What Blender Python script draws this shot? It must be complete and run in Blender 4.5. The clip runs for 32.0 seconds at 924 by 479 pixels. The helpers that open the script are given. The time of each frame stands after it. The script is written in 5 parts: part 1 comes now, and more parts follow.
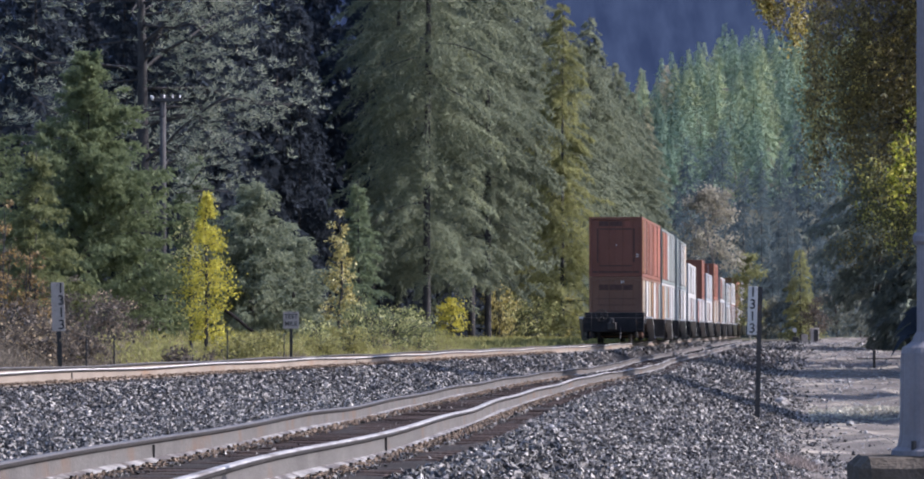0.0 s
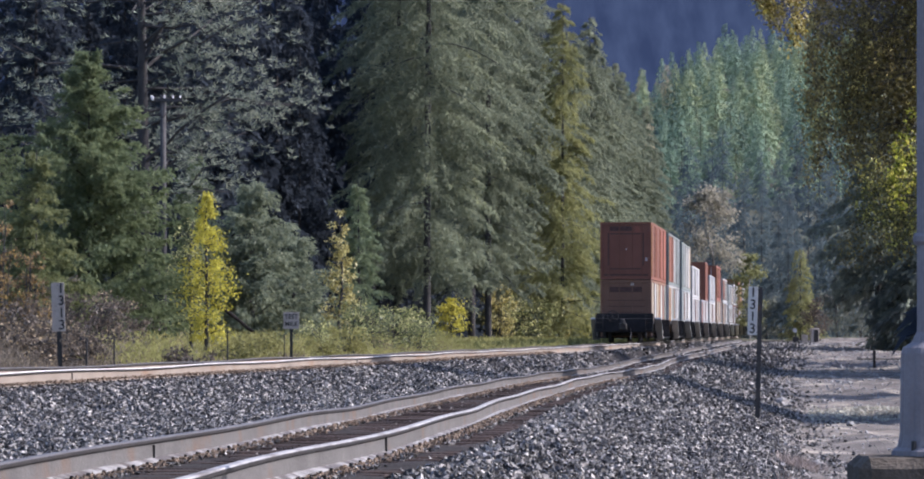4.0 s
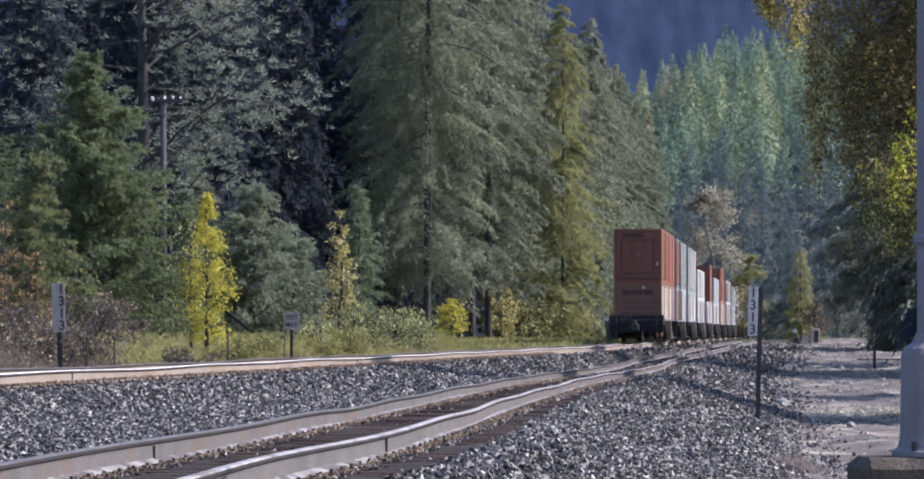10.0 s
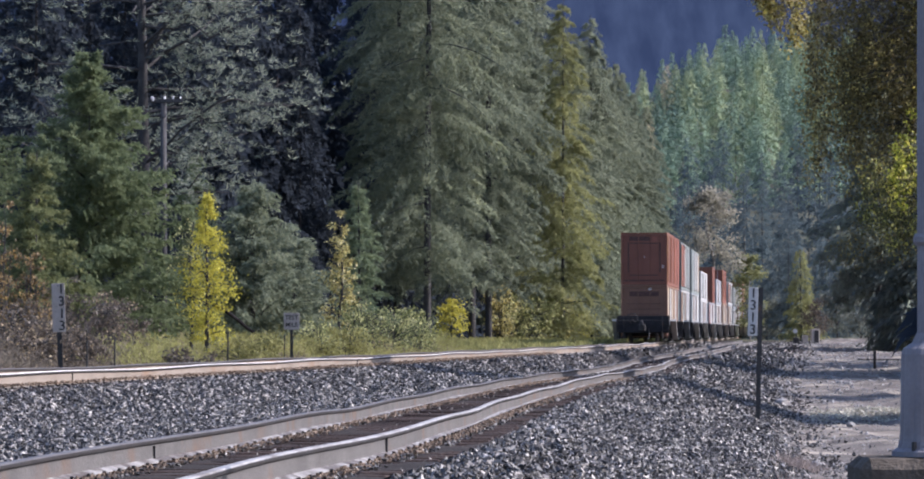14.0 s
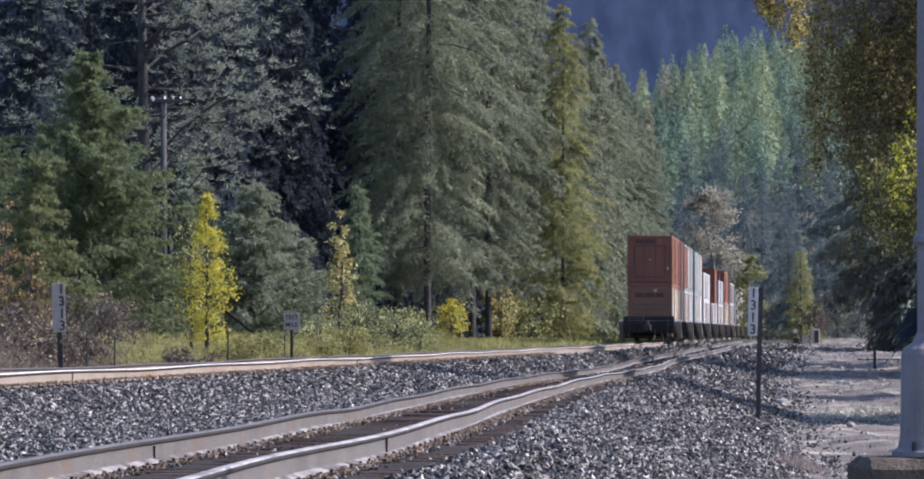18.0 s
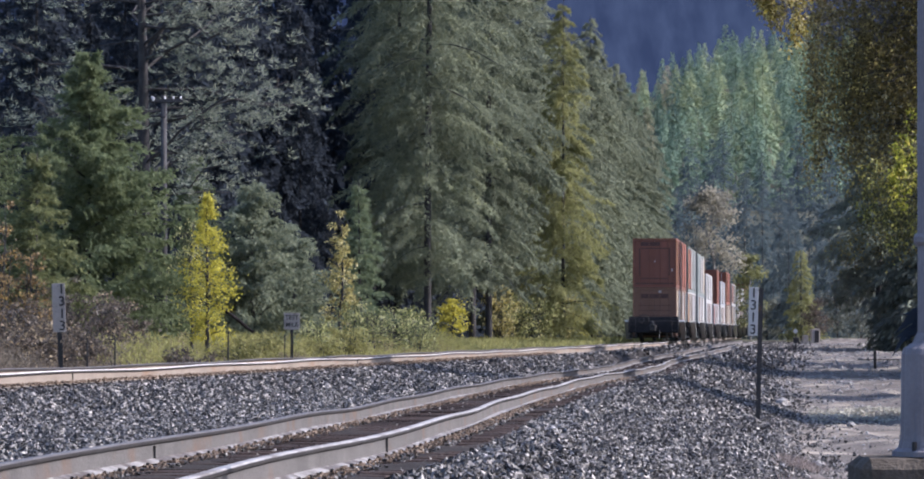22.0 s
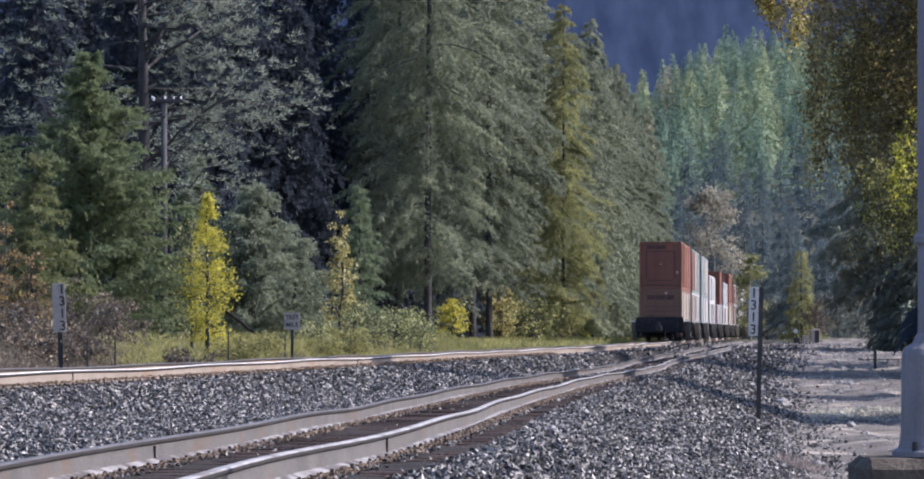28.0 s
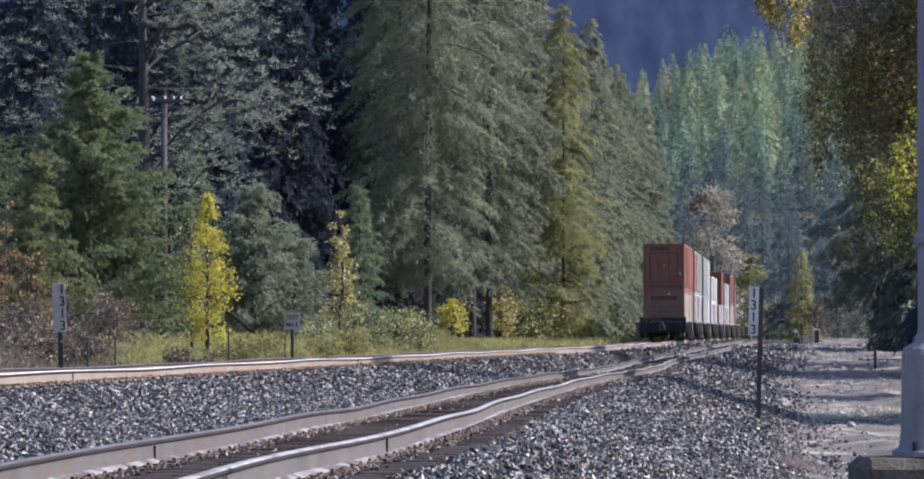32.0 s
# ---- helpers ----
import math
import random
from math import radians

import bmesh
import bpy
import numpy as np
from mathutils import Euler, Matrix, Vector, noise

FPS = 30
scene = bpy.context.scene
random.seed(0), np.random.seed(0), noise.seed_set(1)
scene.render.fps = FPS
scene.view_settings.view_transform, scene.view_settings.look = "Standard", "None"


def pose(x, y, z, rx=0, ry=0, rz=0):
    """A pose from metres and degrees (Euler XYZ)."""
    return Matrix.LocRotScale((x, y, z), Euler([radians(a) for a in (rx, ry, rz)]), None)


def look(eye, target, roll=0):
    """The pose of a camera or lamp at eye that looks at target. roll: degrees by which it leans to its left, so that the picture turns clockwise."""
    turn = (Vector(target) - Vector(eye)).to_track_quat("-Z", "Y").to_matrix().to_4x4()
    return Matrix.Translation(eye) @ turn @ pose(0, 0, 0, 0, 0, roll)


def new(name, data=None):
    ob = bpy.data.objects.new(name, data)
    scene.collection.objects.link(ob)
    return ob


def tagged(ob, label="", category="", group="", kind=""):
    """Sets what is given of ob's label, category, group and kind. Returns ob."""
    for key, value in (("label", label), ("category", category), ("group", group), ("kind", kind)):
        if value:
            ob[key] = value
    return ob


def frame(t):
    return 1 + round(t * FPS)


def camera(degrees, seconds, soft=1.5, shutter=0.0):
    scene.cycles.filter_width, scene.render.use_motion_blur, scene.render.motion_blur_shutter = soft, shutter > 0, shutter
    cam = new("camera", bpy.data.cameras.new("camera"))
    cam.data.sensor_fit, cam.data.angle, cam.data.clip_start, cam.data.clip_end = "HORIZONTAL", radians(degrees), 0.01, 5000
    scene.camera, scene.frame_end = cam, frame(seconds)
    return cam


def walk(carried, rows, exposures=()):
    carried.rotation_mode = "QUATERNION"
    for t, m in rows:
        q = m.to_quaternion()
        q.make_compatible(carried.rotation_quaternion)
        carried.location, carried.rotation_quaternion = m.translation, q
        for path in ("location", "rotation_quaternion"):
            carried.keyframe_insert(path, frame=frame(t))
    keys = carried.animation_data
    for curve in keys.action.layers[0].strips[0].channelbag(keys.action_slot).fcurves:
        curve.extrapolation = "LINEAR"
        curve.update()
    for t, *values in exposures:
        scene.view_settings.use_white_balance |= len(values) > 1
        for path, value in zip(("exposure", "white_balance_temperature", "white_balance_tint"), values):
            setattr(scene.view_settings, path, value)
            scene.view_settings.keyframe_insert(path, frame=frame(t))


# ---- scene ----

# ================= camera =================
EYE = Vector((0.0, 0.0, 2.0))
FOCAL = 6000.0                       # focal length in picture units (width 1568)
cam = camera(math.degrees(2 * math.atan(784 / FOCAL)), 32.0, soft=1.95)


def aim(dx, dy):
    """The tripod head settles by a hair: dx, dy is how far the picture has slid."""
    yaw, pitch = dx / FOCAL, (153.5 + dy) / FOCAL
    return look(EYE, EYE + Vector((-math.tan(yaw), 1.0, math.tan(pitch))) * 100)


walk(cam, [(t, aim(dx, dy)) for t, dx, dy in (
    (0, 0, 0), (3, 0.3, 0.3), (6, 0.4, 0.8), (9, 0.6, 1.4), (14, 0.9, 1.7),
    (20, 1.1, 1.7), (24, 1.6, 1.7), (28, 1.7, 1.7), (32, 1.8, 1.7))],
     [(0, 0.92, 5750, 20), (32, 0.92, 5750, 20)])

# ================= light =================
SUN_AZ, SUN_EL = radians(86), radians(38)       # azimuth clockwise from the line of sight
world = bpy.data.worlds.new("world")
scene.world = world
world.use_nodes = True
wn = world.node_tree.nodes
sky = wn.new("ShaderNodeTexSky")
sky.sky_type, sky.sun_disc = 'NISHITA', False
sky.sun_elevation, sky.sun_rotation = SUN_EL, SUN_AZ
sky.dust_density, sky.ozone_density = 2.0, 2.0
world.node_tree.links.new(sky.outputs[0], wn["Background"].inputs[0])
wn["Background"].inputs[1].default_value = 0.14
sun = new("sun", bpy.data.lights.new("sun", 'SUN'))
sun.data.energy, sun.data.angle, sun.data.color = 4.2, radians(0.6), (1.0, 0.93, 0.82)
to_sun = Vector((math.sin(SUN_AZ) * math.cos(SUN_EL), math.cos(SUN_AZ) * math.cos(SUN_EL), math.sin(SUN_EL)))
sun.matrix_world = Matrix.Translation(to_sun * 300) @ (-to_sun).to_track_quat("-Z", "Y").to_matrix().to_4x4()

# ================= plan =================
# main track: centre line x by distance y
MAIN_Y = [-10, 20, 54, 78, 110, 140, 171, 188.5, 205, 221, 240, 300, 398, 460]
MAIN_X = [-16.3, -12.3, -7.7, -4.4, -0.15, 3.65, 7.42, 9.25, 10.93, 12.5, 14.35, 20.3, 30.2, 36.5]
SIDE_Y = [0, 16, 21.6, 26, 30, 35, 44, 52, 61, 72, 81, 103, 150, 175, 210, 400]
SIDE_X = [-4.0, -2.55, -2.08, -1.65, -1.27, -0.91, -0.43, 0.06, 0.76, 1.70, 2.58, 4.70, 8.45, 11.4, 15.2, 34.5]
SIDE_Z = [1.20, 1.20, 1.195, 1.18, 1.18, 1.16, 1.095, 1.06, 1.045, 1.04, 1.02, 0.95, 0.87, 0.98, 1.1, 1.2]
RAIL_Z = 1.35                        # top of the rails of the main track


def smooth_interp(y, ys, vs):
    """Piecewise cubic through the given stations."""
    ys, vs = np.asarray(ys, float), np.asarray(vs, float)
    m = np.gradient(vs, ys)
    y = np.clip(np.asarray(y, float), ys[0], ys[-1])
    i = np.clip(np.searchsorted(ys, y) - 1, 0, len(ys) - 2)
    h = ys[i + 1] - ys[i]
    u = (y - ys[i]) / h
    return ((2 * u**3 - 3 * u**2 + 1) * vs[i] + (u**3 - 2 * u**2 + u) * h * m[i]
            + (-2 * u**3 + 3 * u**2) * vs[i + 1] + (u**3 - u**2) * h * m[i + 1])


def main_x(y):
    return smooth_interp(y, MAIN_Y, MAIN_X)


def side_x(y):
    return smooth_interp(y, SIDE_Y, SIDE_X)


def side_z(y):
    return smooth_interp(y, SIDE_Y, SIDE_Z)


def sstep(a, b, x):
    u = np.clip((np.asarray(x, float) - a) / (b - a), 0, 1)
    return u * u * (3 - 2 * u)


def ground_z(x, y):
    """Height of the ground: ballast beds, gravel yard, grass verge, wooded slopes."""
    x, y = np.asarray(x, float), np.asarray(y, float)
    mx, sx, sz = main_x(np.clip(y, 0, 420)), side_x(y), side_z(y)
    flat = -0.30 + 1.50 * sstep(95, 270, y)                      # gravel yard on the far right
    verge = 0.55 + 0.5 * sstep(80, 240, y) - 0.3 * sstep(60, 20, y)
    zm, zs = RAIL_Z - 0.262, sz - 0.205
    um, us = x - mx, x - sx
    z = np.where(um < 0, zm + (verge - zm) * sstep(1.75, 4.2, -um), zm)
    gap = np.maximum(sx - mx - 3.3, 0.2)
    w = np.clip((um - 1.7) / gap, 0, 1)
    mid = zm + (zs - zm) * w - 0.10 * np.sin(np.pi * w) * np.clip(gap / 5, 0, 1)
    z = np.where((um > 0) & (us < -1.55), mid, z)
    z = np.where((us >= -1.55) & (us < 1.75), zs, z)
    right = zs + (flat - zs) * np.clip((us - 1.75) / 3.5, 0, 1) + (0.05 * np.sin(us * 1.7 + y * 0.21) + 0.06 * np.sin(us * 0.9 - y * 0.5) + 0.04 * np.sin(us * 2.9 + y * 0.9)) * sstep(4, 7, us)
    z = np.where(us >= 1.75, right, z)
    # valley side, far beyond the yard and behind the left woods
    bear = x / np.maximum(y, 1.0)
    far = (np.clip(y - 430, 0, 570) - np.clip(y - 1020, 0, 500)) * 0.133 * sstep(0.0, 0.03, bear) * (0.7 + 0.3 * sstep(0.03, 0.08, bear))
    left = np.clip(-(x + 8 - 0.10 * (y - 160)) - 8, 0, 600) * 0.12 * sstep(120, 260, y)
    # kept low: the glowing backdrop stands for shade in the left woods' gaps
    back = np.clip(y - 300, 0, 900) * 0.02 * sstep(-0.01, -0.06, bear)
    return z + np.maximum(np.maximum(far, back), np.minimum(left, 90))


# ================= materials =================
def material(name):
    m = bpy.data.materials.new(name)
    m.use_nodes = True
    return m, m.node_tree.nodes, m.node_tree.links, m.node_tree.nodes["Principled BSDF"]


def surface(name, low, high, scale=8.0, rough=0.8, metal=0.0, bump=0.3, fine=60.0, spots=None, spot_at=0.62, per_object=0.0, spec=0.3):
    """A painted or raw surface: two scales of noise between two colours, stains, fine relief."""
    m, n, k, p = material(name)
    tc = n.new("ShaderNodeTexCoord")
    big, small = n.new("ShaderNodeTexNoise"), n.new("ShaderNodeTexNoise")
    big.inputs["Scale"].default_value, small.inputs["Scale"].default_value = scale, fine
    big.inputs["Detail"].default_value = 6
    for q in (big, small):
        k.new(tc.outputs["Object"], q.inputs["Vector"])
    ramp = n.new("ShaderNodeValToRGB")
    ramp.color_ramp.elements[0].color, ramp.color_ramp.elements[1].color = (*low, 1), (*high, 1)
    ramp.color_ramp.elements[0].position, ramp.color_ramp.elements[1].position = 0.3, 0.7
    add = n.new("ShaderNodeMath")
    add.operation = 'MULTIPLY_ADD'
    add.inputs[1].default_value, add.inputs[2].default_value = 0.35, 0.0
    k.new(small.outputs[0], add.inputs[0])
    s2 = n.new("ShaderNodeMath")
    s2.operation = 'MULTIPLY_ADD'
    s2.inputs[1].default_value = 0.65
    k.new(big.outputs[0], s2.inputs[0]), k.new(add.outputs[0], s2.inputs[2])
    value = s2.outputs[0]
    if per_object:
        info = n.new("ShaderNodeObjectInfo")
        s3 = n.new("ShaderNodeMath")
        s3.operation = 'MULTIPLY_ADD'
        s3.inputs[1].default_value = per_object
        k.new(info.outputs["Random"], s3.inputs[0]), k.new(value, s3.inputs[2])
        s4 = n.new("ShaderNodeMath")
        s4.operation = 'SUBTRACT'
        s4.inputs[1].default_value = per_object / 2
        k.new(s3.outputs[0], s4.inputs[0])
        value = s4.outputs[0]
    k.new(value, ramp.inputs[0])
    colour = ramp.outputs[0]
    if spots:
        st, mix = n.new("ShaderNodeTexNoise"), n.new("ShaderNodeMix")
        st.inputs["Scale"].default_value, st.inputs["Detail"].default_value = scale * 0.7, 8
        k.new(tc.outputs["Object"], st.inputs["Vector"])
        r2 = n.new("ShaderNodeValToRGB")
        r2.color_ramp.elements[0].position, r2.color_ramp.elements[1].position = spot_at - 0.05, spot_at + 0.08
        k.new(st.outputs[0], r2.inputs[0])
        mix.data_type = 'RGBA'
        k.new(r2.outputs[0], mix.inputs[0]), k.new(colour, mix.inputs[6])
        mix.inputs[7].default_value = (*spots, 1)
        colour = mix.outputs[2]
    k.new(colour, p.inputs["Base Color"])
    p.inputs["Roughness"].default_value, p.inputs["Metallic"].default_value = rough, metal
    p.inputs["Specular IOR Level"].default_value = spec
    if bump:
        b = n.new("ShaderNodeBump")
        b.inputs["Strength"].default_value, b.inputs["Distance"].default_value = bump, 0.02
        k.new(small.outputs[0], b.inputs["Height"]), k.new(b.outputs[0], p.inputs["Normal"])
    return m


def foliage(name, low, high, clear=0.35, gloss=0.5, tint=None, patch=0.35, each=0.25, grain=0.5):
    """Leaves or needles: colour varies from spray to spray and from bough to bough; light shines through."""
    m, n, k, p = material(name)
    geo, tc, info = n.new("ShaderNodeNewGeometry"), n.new("ShaderNodeTexCoord"), n.new("ShaderNodeObjectInfo")
    big = n.new("ShaderNodeTexNoise")
    big.inputs["Scale"].default_value, big.inputs["Detail"].default_value = patch, 3
    k.new(tc.outputs["Object"], big.inputs["Vector"])
    a, b, c = (n.new("ShaderNodeMath") for _ in range(3))
    for q, f in ((a, grain), (b, 0.7), (c, each)):
        q.operation = 'MULTIPLY_ADD'
        q.inputs[1].default_value = f
    k.new(geo.outputs["Random Per Island"], a.inputs[0])
    a.inputs[2].default_value = 0.05 - grain / 2
    k.new(big.outputs[0], b.inputs[0]), k.new(a.outputs[0], b.inputs[2])
    k.new(info.outputs["Random"], c.inputs[0]), k.new(b.outputs[0], c.inputs[2])
    ramp = n.new("ShaderNodeValToRGB")
    e = ramp.color_ramp.elements
    e[0].position, e[0].color, e[1].position, e[1].color = 0.1, (*low, 1), 0.75, (*high, 1)
    if tint:
        t = e.new(0.9)
        t.color = (*tint, 1)
    k.new(c.outputs[0], ramp.inputs[0])
    k.new(ramp.outputs[0], p.inputs["Base Color"])
    p.inputs["Roughness"].default_value, p.inputs["Specular IOR Level"].default_value = gloss, 0.22
    tr, mix = n.new("ShaderNodeBsdfTranslucent"), n.new("ShaderNodeMixShader")
    k.new(ramp.outputs[0], tr.inputs["Color"])
    mix.inputs[0].default_value = clear
    k.new(p.outputs[0], mix.inputs[1]), k.new(tr.outputs[0], mix.inputs[2])
    k.new(mix.outputs[0], n["Material Output"].inputs["Surface"])
    return m


# kept dark: the black shade between ballast stones is put into this colour
MAT_GRAVEL = surface("grey_gravel", (0.020, 0.018, 0.017), (0.058, 0.052, 0.048), 1.5, 0.9, 0, 1.0, 22.0, (0.09, 0.08, 0.07), 0.66, 0.0, 0.03)
MAT_RAILSIDE = surface("weathered_rail_steel", (0.066, 0.060, 0.055), (0.128, 0.118, 0.109), 2.2, 0.7, 0.0, 0.3, 30, (0.115, 0.078, 0.056), 0.60, 0.0, 0.2)
MAT_RAILTOP = surface("polished_rail_steel", (0.42, 0.39, 0.36), (0.72, 0.69, 0.65), 4, 0.55, 0.15, 0.05, 60)
MAT_RAILTAN = surface("tan_rusted_rail_steel", (0.150, 0.118, 0.090), (0.255, 0.215, 0.172), 0.8, 0.7, 0.0, 0.2, 40, (0.19, 0.12, 0.075), 0.60)
# paler than the web: sun on the foot flange, put into colour
MAT_RAILFOOT = surface("sunlit_rail_foot", (0.11, 0.10, 0.092), (0.42, 0.40, 0.375), 6, 0.55, 0.0, 0.2, 40, (0.08, 0.065, 0.055), 0.48)
# dark head side and underside: the head's shadow put into colour
MAT_RAILHEAD = surface("shaded_rail_head_side", (0.022, 0.020, 0.019), (0.055, 0.048, 0.044), 5, 0.6, 0.2, 0.2, 40)
MAT_WORNTOP = surface("worn_pale_rail_head", (0.17, 0.155, 0.145), (0.46, 0.435, 0.41), 2.5, 0.55, 0.1, 0.05, 50, (0.14, 0.12, 0.105), 0.56)
MAT_OLDTOP = surface("rusty_worn_rail_head", (0.062, 0.052, 0.045), (0.14, 0.122, 0.108), 2, 0.5, 0.3, 0.1, 50)
MAT_TIE = surface("weathered_timber", (0.018, 0.013, 0.012), (0.058, 0.043, 0.037), 3, 0.95, 0, 0.8, 30, (0.12, 0.10, 0.09), 0.74, 0.4, 0.06)
MAT_IRON = surface("dark_iron", (0.02, 0.02, 0.022), (0.06, 0.055, 0.05), 5, 0.6, 0.3, 0.2, 40, (0.09, 0.05, 0.03), 0.66)
MAT_BARK = surface("conifer_bark", (0.026, 0.025, 0.026), (0.066, 0.061, 0.060), 2.5, 0.95, 0, 0.9, 14)
MAT_PALEBARK = surface("pale_bark", (0.16, 0.14, 0.12), (0.42, 0.39, 0.35), 4, 0.9, 0, 0.5, 20, (0.05, 0.045, 0.04), 0.6)
# fir, young fir, pine and larch greens hold extra blue as painted haze
MAT_FIR = foliage("fir_needles", (0.122, 0.142, 0.110), (0.250, 0.272, 0.176), 0.6, 0.9, (0.36, 0.36, 0.15), 0.3, 0.15, 0.35)
MAT_GREENFIR = foliage("young_fir_needles", (0.068, 0.092, 0.056), (0.180, 0.212, 0.105), 0.5, 0.8, None, 0.6, 0.2, 0.4)
# blue-grey instead of green: the woods' navy haze and shade as needle colour
MAT_DARKFIR = foliage("hazed_dark_spruce_needles", (0.038, 0.046, 0.060), (0.046, 0.056, 0.070), 0.62, 1.0, None, 0.35, 0.25, 0.2)
MAT_PINE = foliage("pine_needles", (0.052, 0.064, 0.058), (0.32, 0.345, 0.255), 0.45, 0.45, None, 0.35, 0.25, 0.75)
MAT_GREYFIR = foliage("soft_green_needles", (0.082, 0.100, 0.074), (0.240, 0.266, 0.175), 0.55, 0.7, None, 0.35, 0.25, 0.6)
MAT_LARCH = foliage("turning_larch_needles", (0.135, 0.150, 0.075), (0.315, 0.31, 0.13), 0.5, 0.75, (0.42, 0.36, 0.13), 0.3, 0.2, 0.4)
MAT_GOLD = foliage("golden_autumn_leaves", (0.15, 0.145, 0.035), (0.54, 0.49, 0.075), 0.45, 0.5, None, 0.8)
# the pale gold tint is the sparkle of sunlit leaves, put into colour
MAT_BIRCH = foliage("olive_brown_leaves", (0.085, 0.070, 0.036), (0.30, 0.245, 0.09), 0.55, 0.4, (0.75, 0.62, 0.2), 0.45, 0.25, 0.8)
MAT_OLIVE = foliage("dark_olive_leaves", (0.055, 0.060, 0.030), (0.185, 0.180, 0.068), 0.5, 0.4, (0.5, 0.48, 0.12), 0.6, 0.2, 0.85)
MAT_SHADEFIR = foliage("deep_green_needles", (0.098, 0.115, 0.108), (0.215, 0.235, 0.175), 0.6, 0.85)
# brighter yellow-green copy of the birch leaves: sunlight put into the colour
MAT_LIME = foliage("sunlit_lime_leaves", (0.06, 0.065, 0.018), (0.40, 0.43, 0.05), 0.55, 0.35, (0.65, 0.58, 0.12), 1.5, 0.2, 1.1)
# brighter gold copy of the birch leaves, painting the sunlit bough
MAT_BRONZE = foliage("sunlit_gold_leaves", (0.07, 0.052, 0.016), (0.44, 0.36, 0.075), 0.42, 0.35, (0.62, 0.55, 0.25), 1.5, 0.2, 1.0)
MAT_RUST = foliage("brownish_autumn_leaves", (0.060, 0.053, 0.047), (0.155, 0.122, 0.090), 0.4, 0.5, (0.42, 0.33, 0.20), 0.7, 0.25, 0.75)
MAT_ORANGE = foliage("orange_gold_leaves", (0.095, 0.072, 0.045), (0.29, 0.195, 0.08), 0.45, 0.5, (0.5, 0.34, 0.10), 0.9, 0.2, 0.8)
MAT_SHRUB = foliage("shrub_leaves", (0.065, 0.078, 0.034), (0.31, 0.33, 0.14), 0.48, 0.4, (0.58, 0.56, 0.25), 1.2, 0.25, 0.9)
MAT_SUNFIR = foliage("yellow_green_needles", (0.085, 0.100, 0.050), (0.23, 0.245, 0.105), 0.5, 0.8, None, 0.6, 0.2, 0.45)
MAT_YOUNG = foliage("fresh_green_needles", (0.075, 0.100, 0.066), (0.20, 0.24, 0.135), 0.5, 0.75, None, 0.5, 0.2, 0.4)
MAT_STRAW = foliage("straw_yellow_leaves", (0.13, 0.115, 0.05), (0.48, 0.42, 0.15), 0.45, 0.45, (0.65, 0.6, 0.32), 1.0, 0.2, 0.8)
# olive dulled towards blue-grey: distance haze put into the leaf colour
MAT_DULL = foliage("hazed_olive_leaves", (0.085, 0.095, 0.09), (0.165, 0.175, 0.14), 0.4, 0.8, None, 0.4, 0.3, 0.3)
MAT_TAN = foliage("dry_tan_leaves", (0.21, 0.196, 0.155), (0.36, 0.335, 0.255), 0.5, 0.7, None, 0.3)
MAT_GRASS = foliage("tall_dry_grass", (0.122, 0.120, 0.052), (0.335, 0.318, 0.112), 0.5, 0.7, (0.38, 0.30, 0.17), 0.35, 0.25, 0.4)
# green shifted to blue, with the valley's haze put into the colour
MAT_FARFIR = foliage("hazed_valley_needles", (0.070, 0.108, 0.102), (0.225, 0.305, 0.200), 0.1, 0.95, (0.31, 0.35, 0.19), 0.02, 0.6, 0.1)
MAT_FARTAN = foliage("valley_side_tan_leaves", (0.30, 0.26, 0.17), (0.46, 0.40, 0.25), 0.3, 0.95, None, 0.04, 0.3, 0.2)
# darker, bluer copy for lower rows: their shade and haze as colour
MAT_FOOTFIR = foliage("hazed_blue_needles", (0.068, 0.092, 0.108), (0.105, 0.136, 0.142), 0.5, 0.95, None, 0.05, 0.4, 0.1)
MAT_CONCRETE = surface("concrete", (0.05, 0.042, 0.033), (0.12, 0.10, 0.08), 5, 0.95, 0, 0.6, 40, (0.04, 0.034, 0.028), 0.62, 0.0, 0.1)
MAT_LAMP = surface("pale_lavender_grey_paint", (0.165, 0.150, 0.155), (0.245, 0.225, 0.23), 4, 0.7, 0, 0.15, 50, (0.20, 0.185, 0.19), 0.7, 0.0, 0.15)
MAT_WHITE = surface("white_sign_paint", (0.36, 0.35, 0.33), (0.50, 0.49, 0.465), 6, 0.6, 0, 0.05, 40, (0.32, 0.30, 0.28), 0.66)
MAT_OLDSIGN = surface("dull_weathered_sign_paint", (0.245, 0.215, 0.19), (0.35, 0.31, 0.28), 6, 0.7, 0, 0.05, 40, (0.19, 0.165, 0.145), 0.62)
MAT_BLACK = surface("black_paint", (0.012, 0.012, 0.013), (0.03, 0.03, 0.03), 6, 0.5, 0, 0.1, 40)
MAT_POLE = surface("grey_timber_pole", (0.034, 0.033, 0.034), (0.078, 0.074, 0.073), 3, 0.9, 0, 0.5, 24)
MAT_DARKWOOD = surface("rotten_dark_timber", (0.008, 0.007, 0.008), (0.028, 0.024, 0.024), 3, 0.95, 0, 0.6, 20, None, 0.6, 0.0, 0.05)


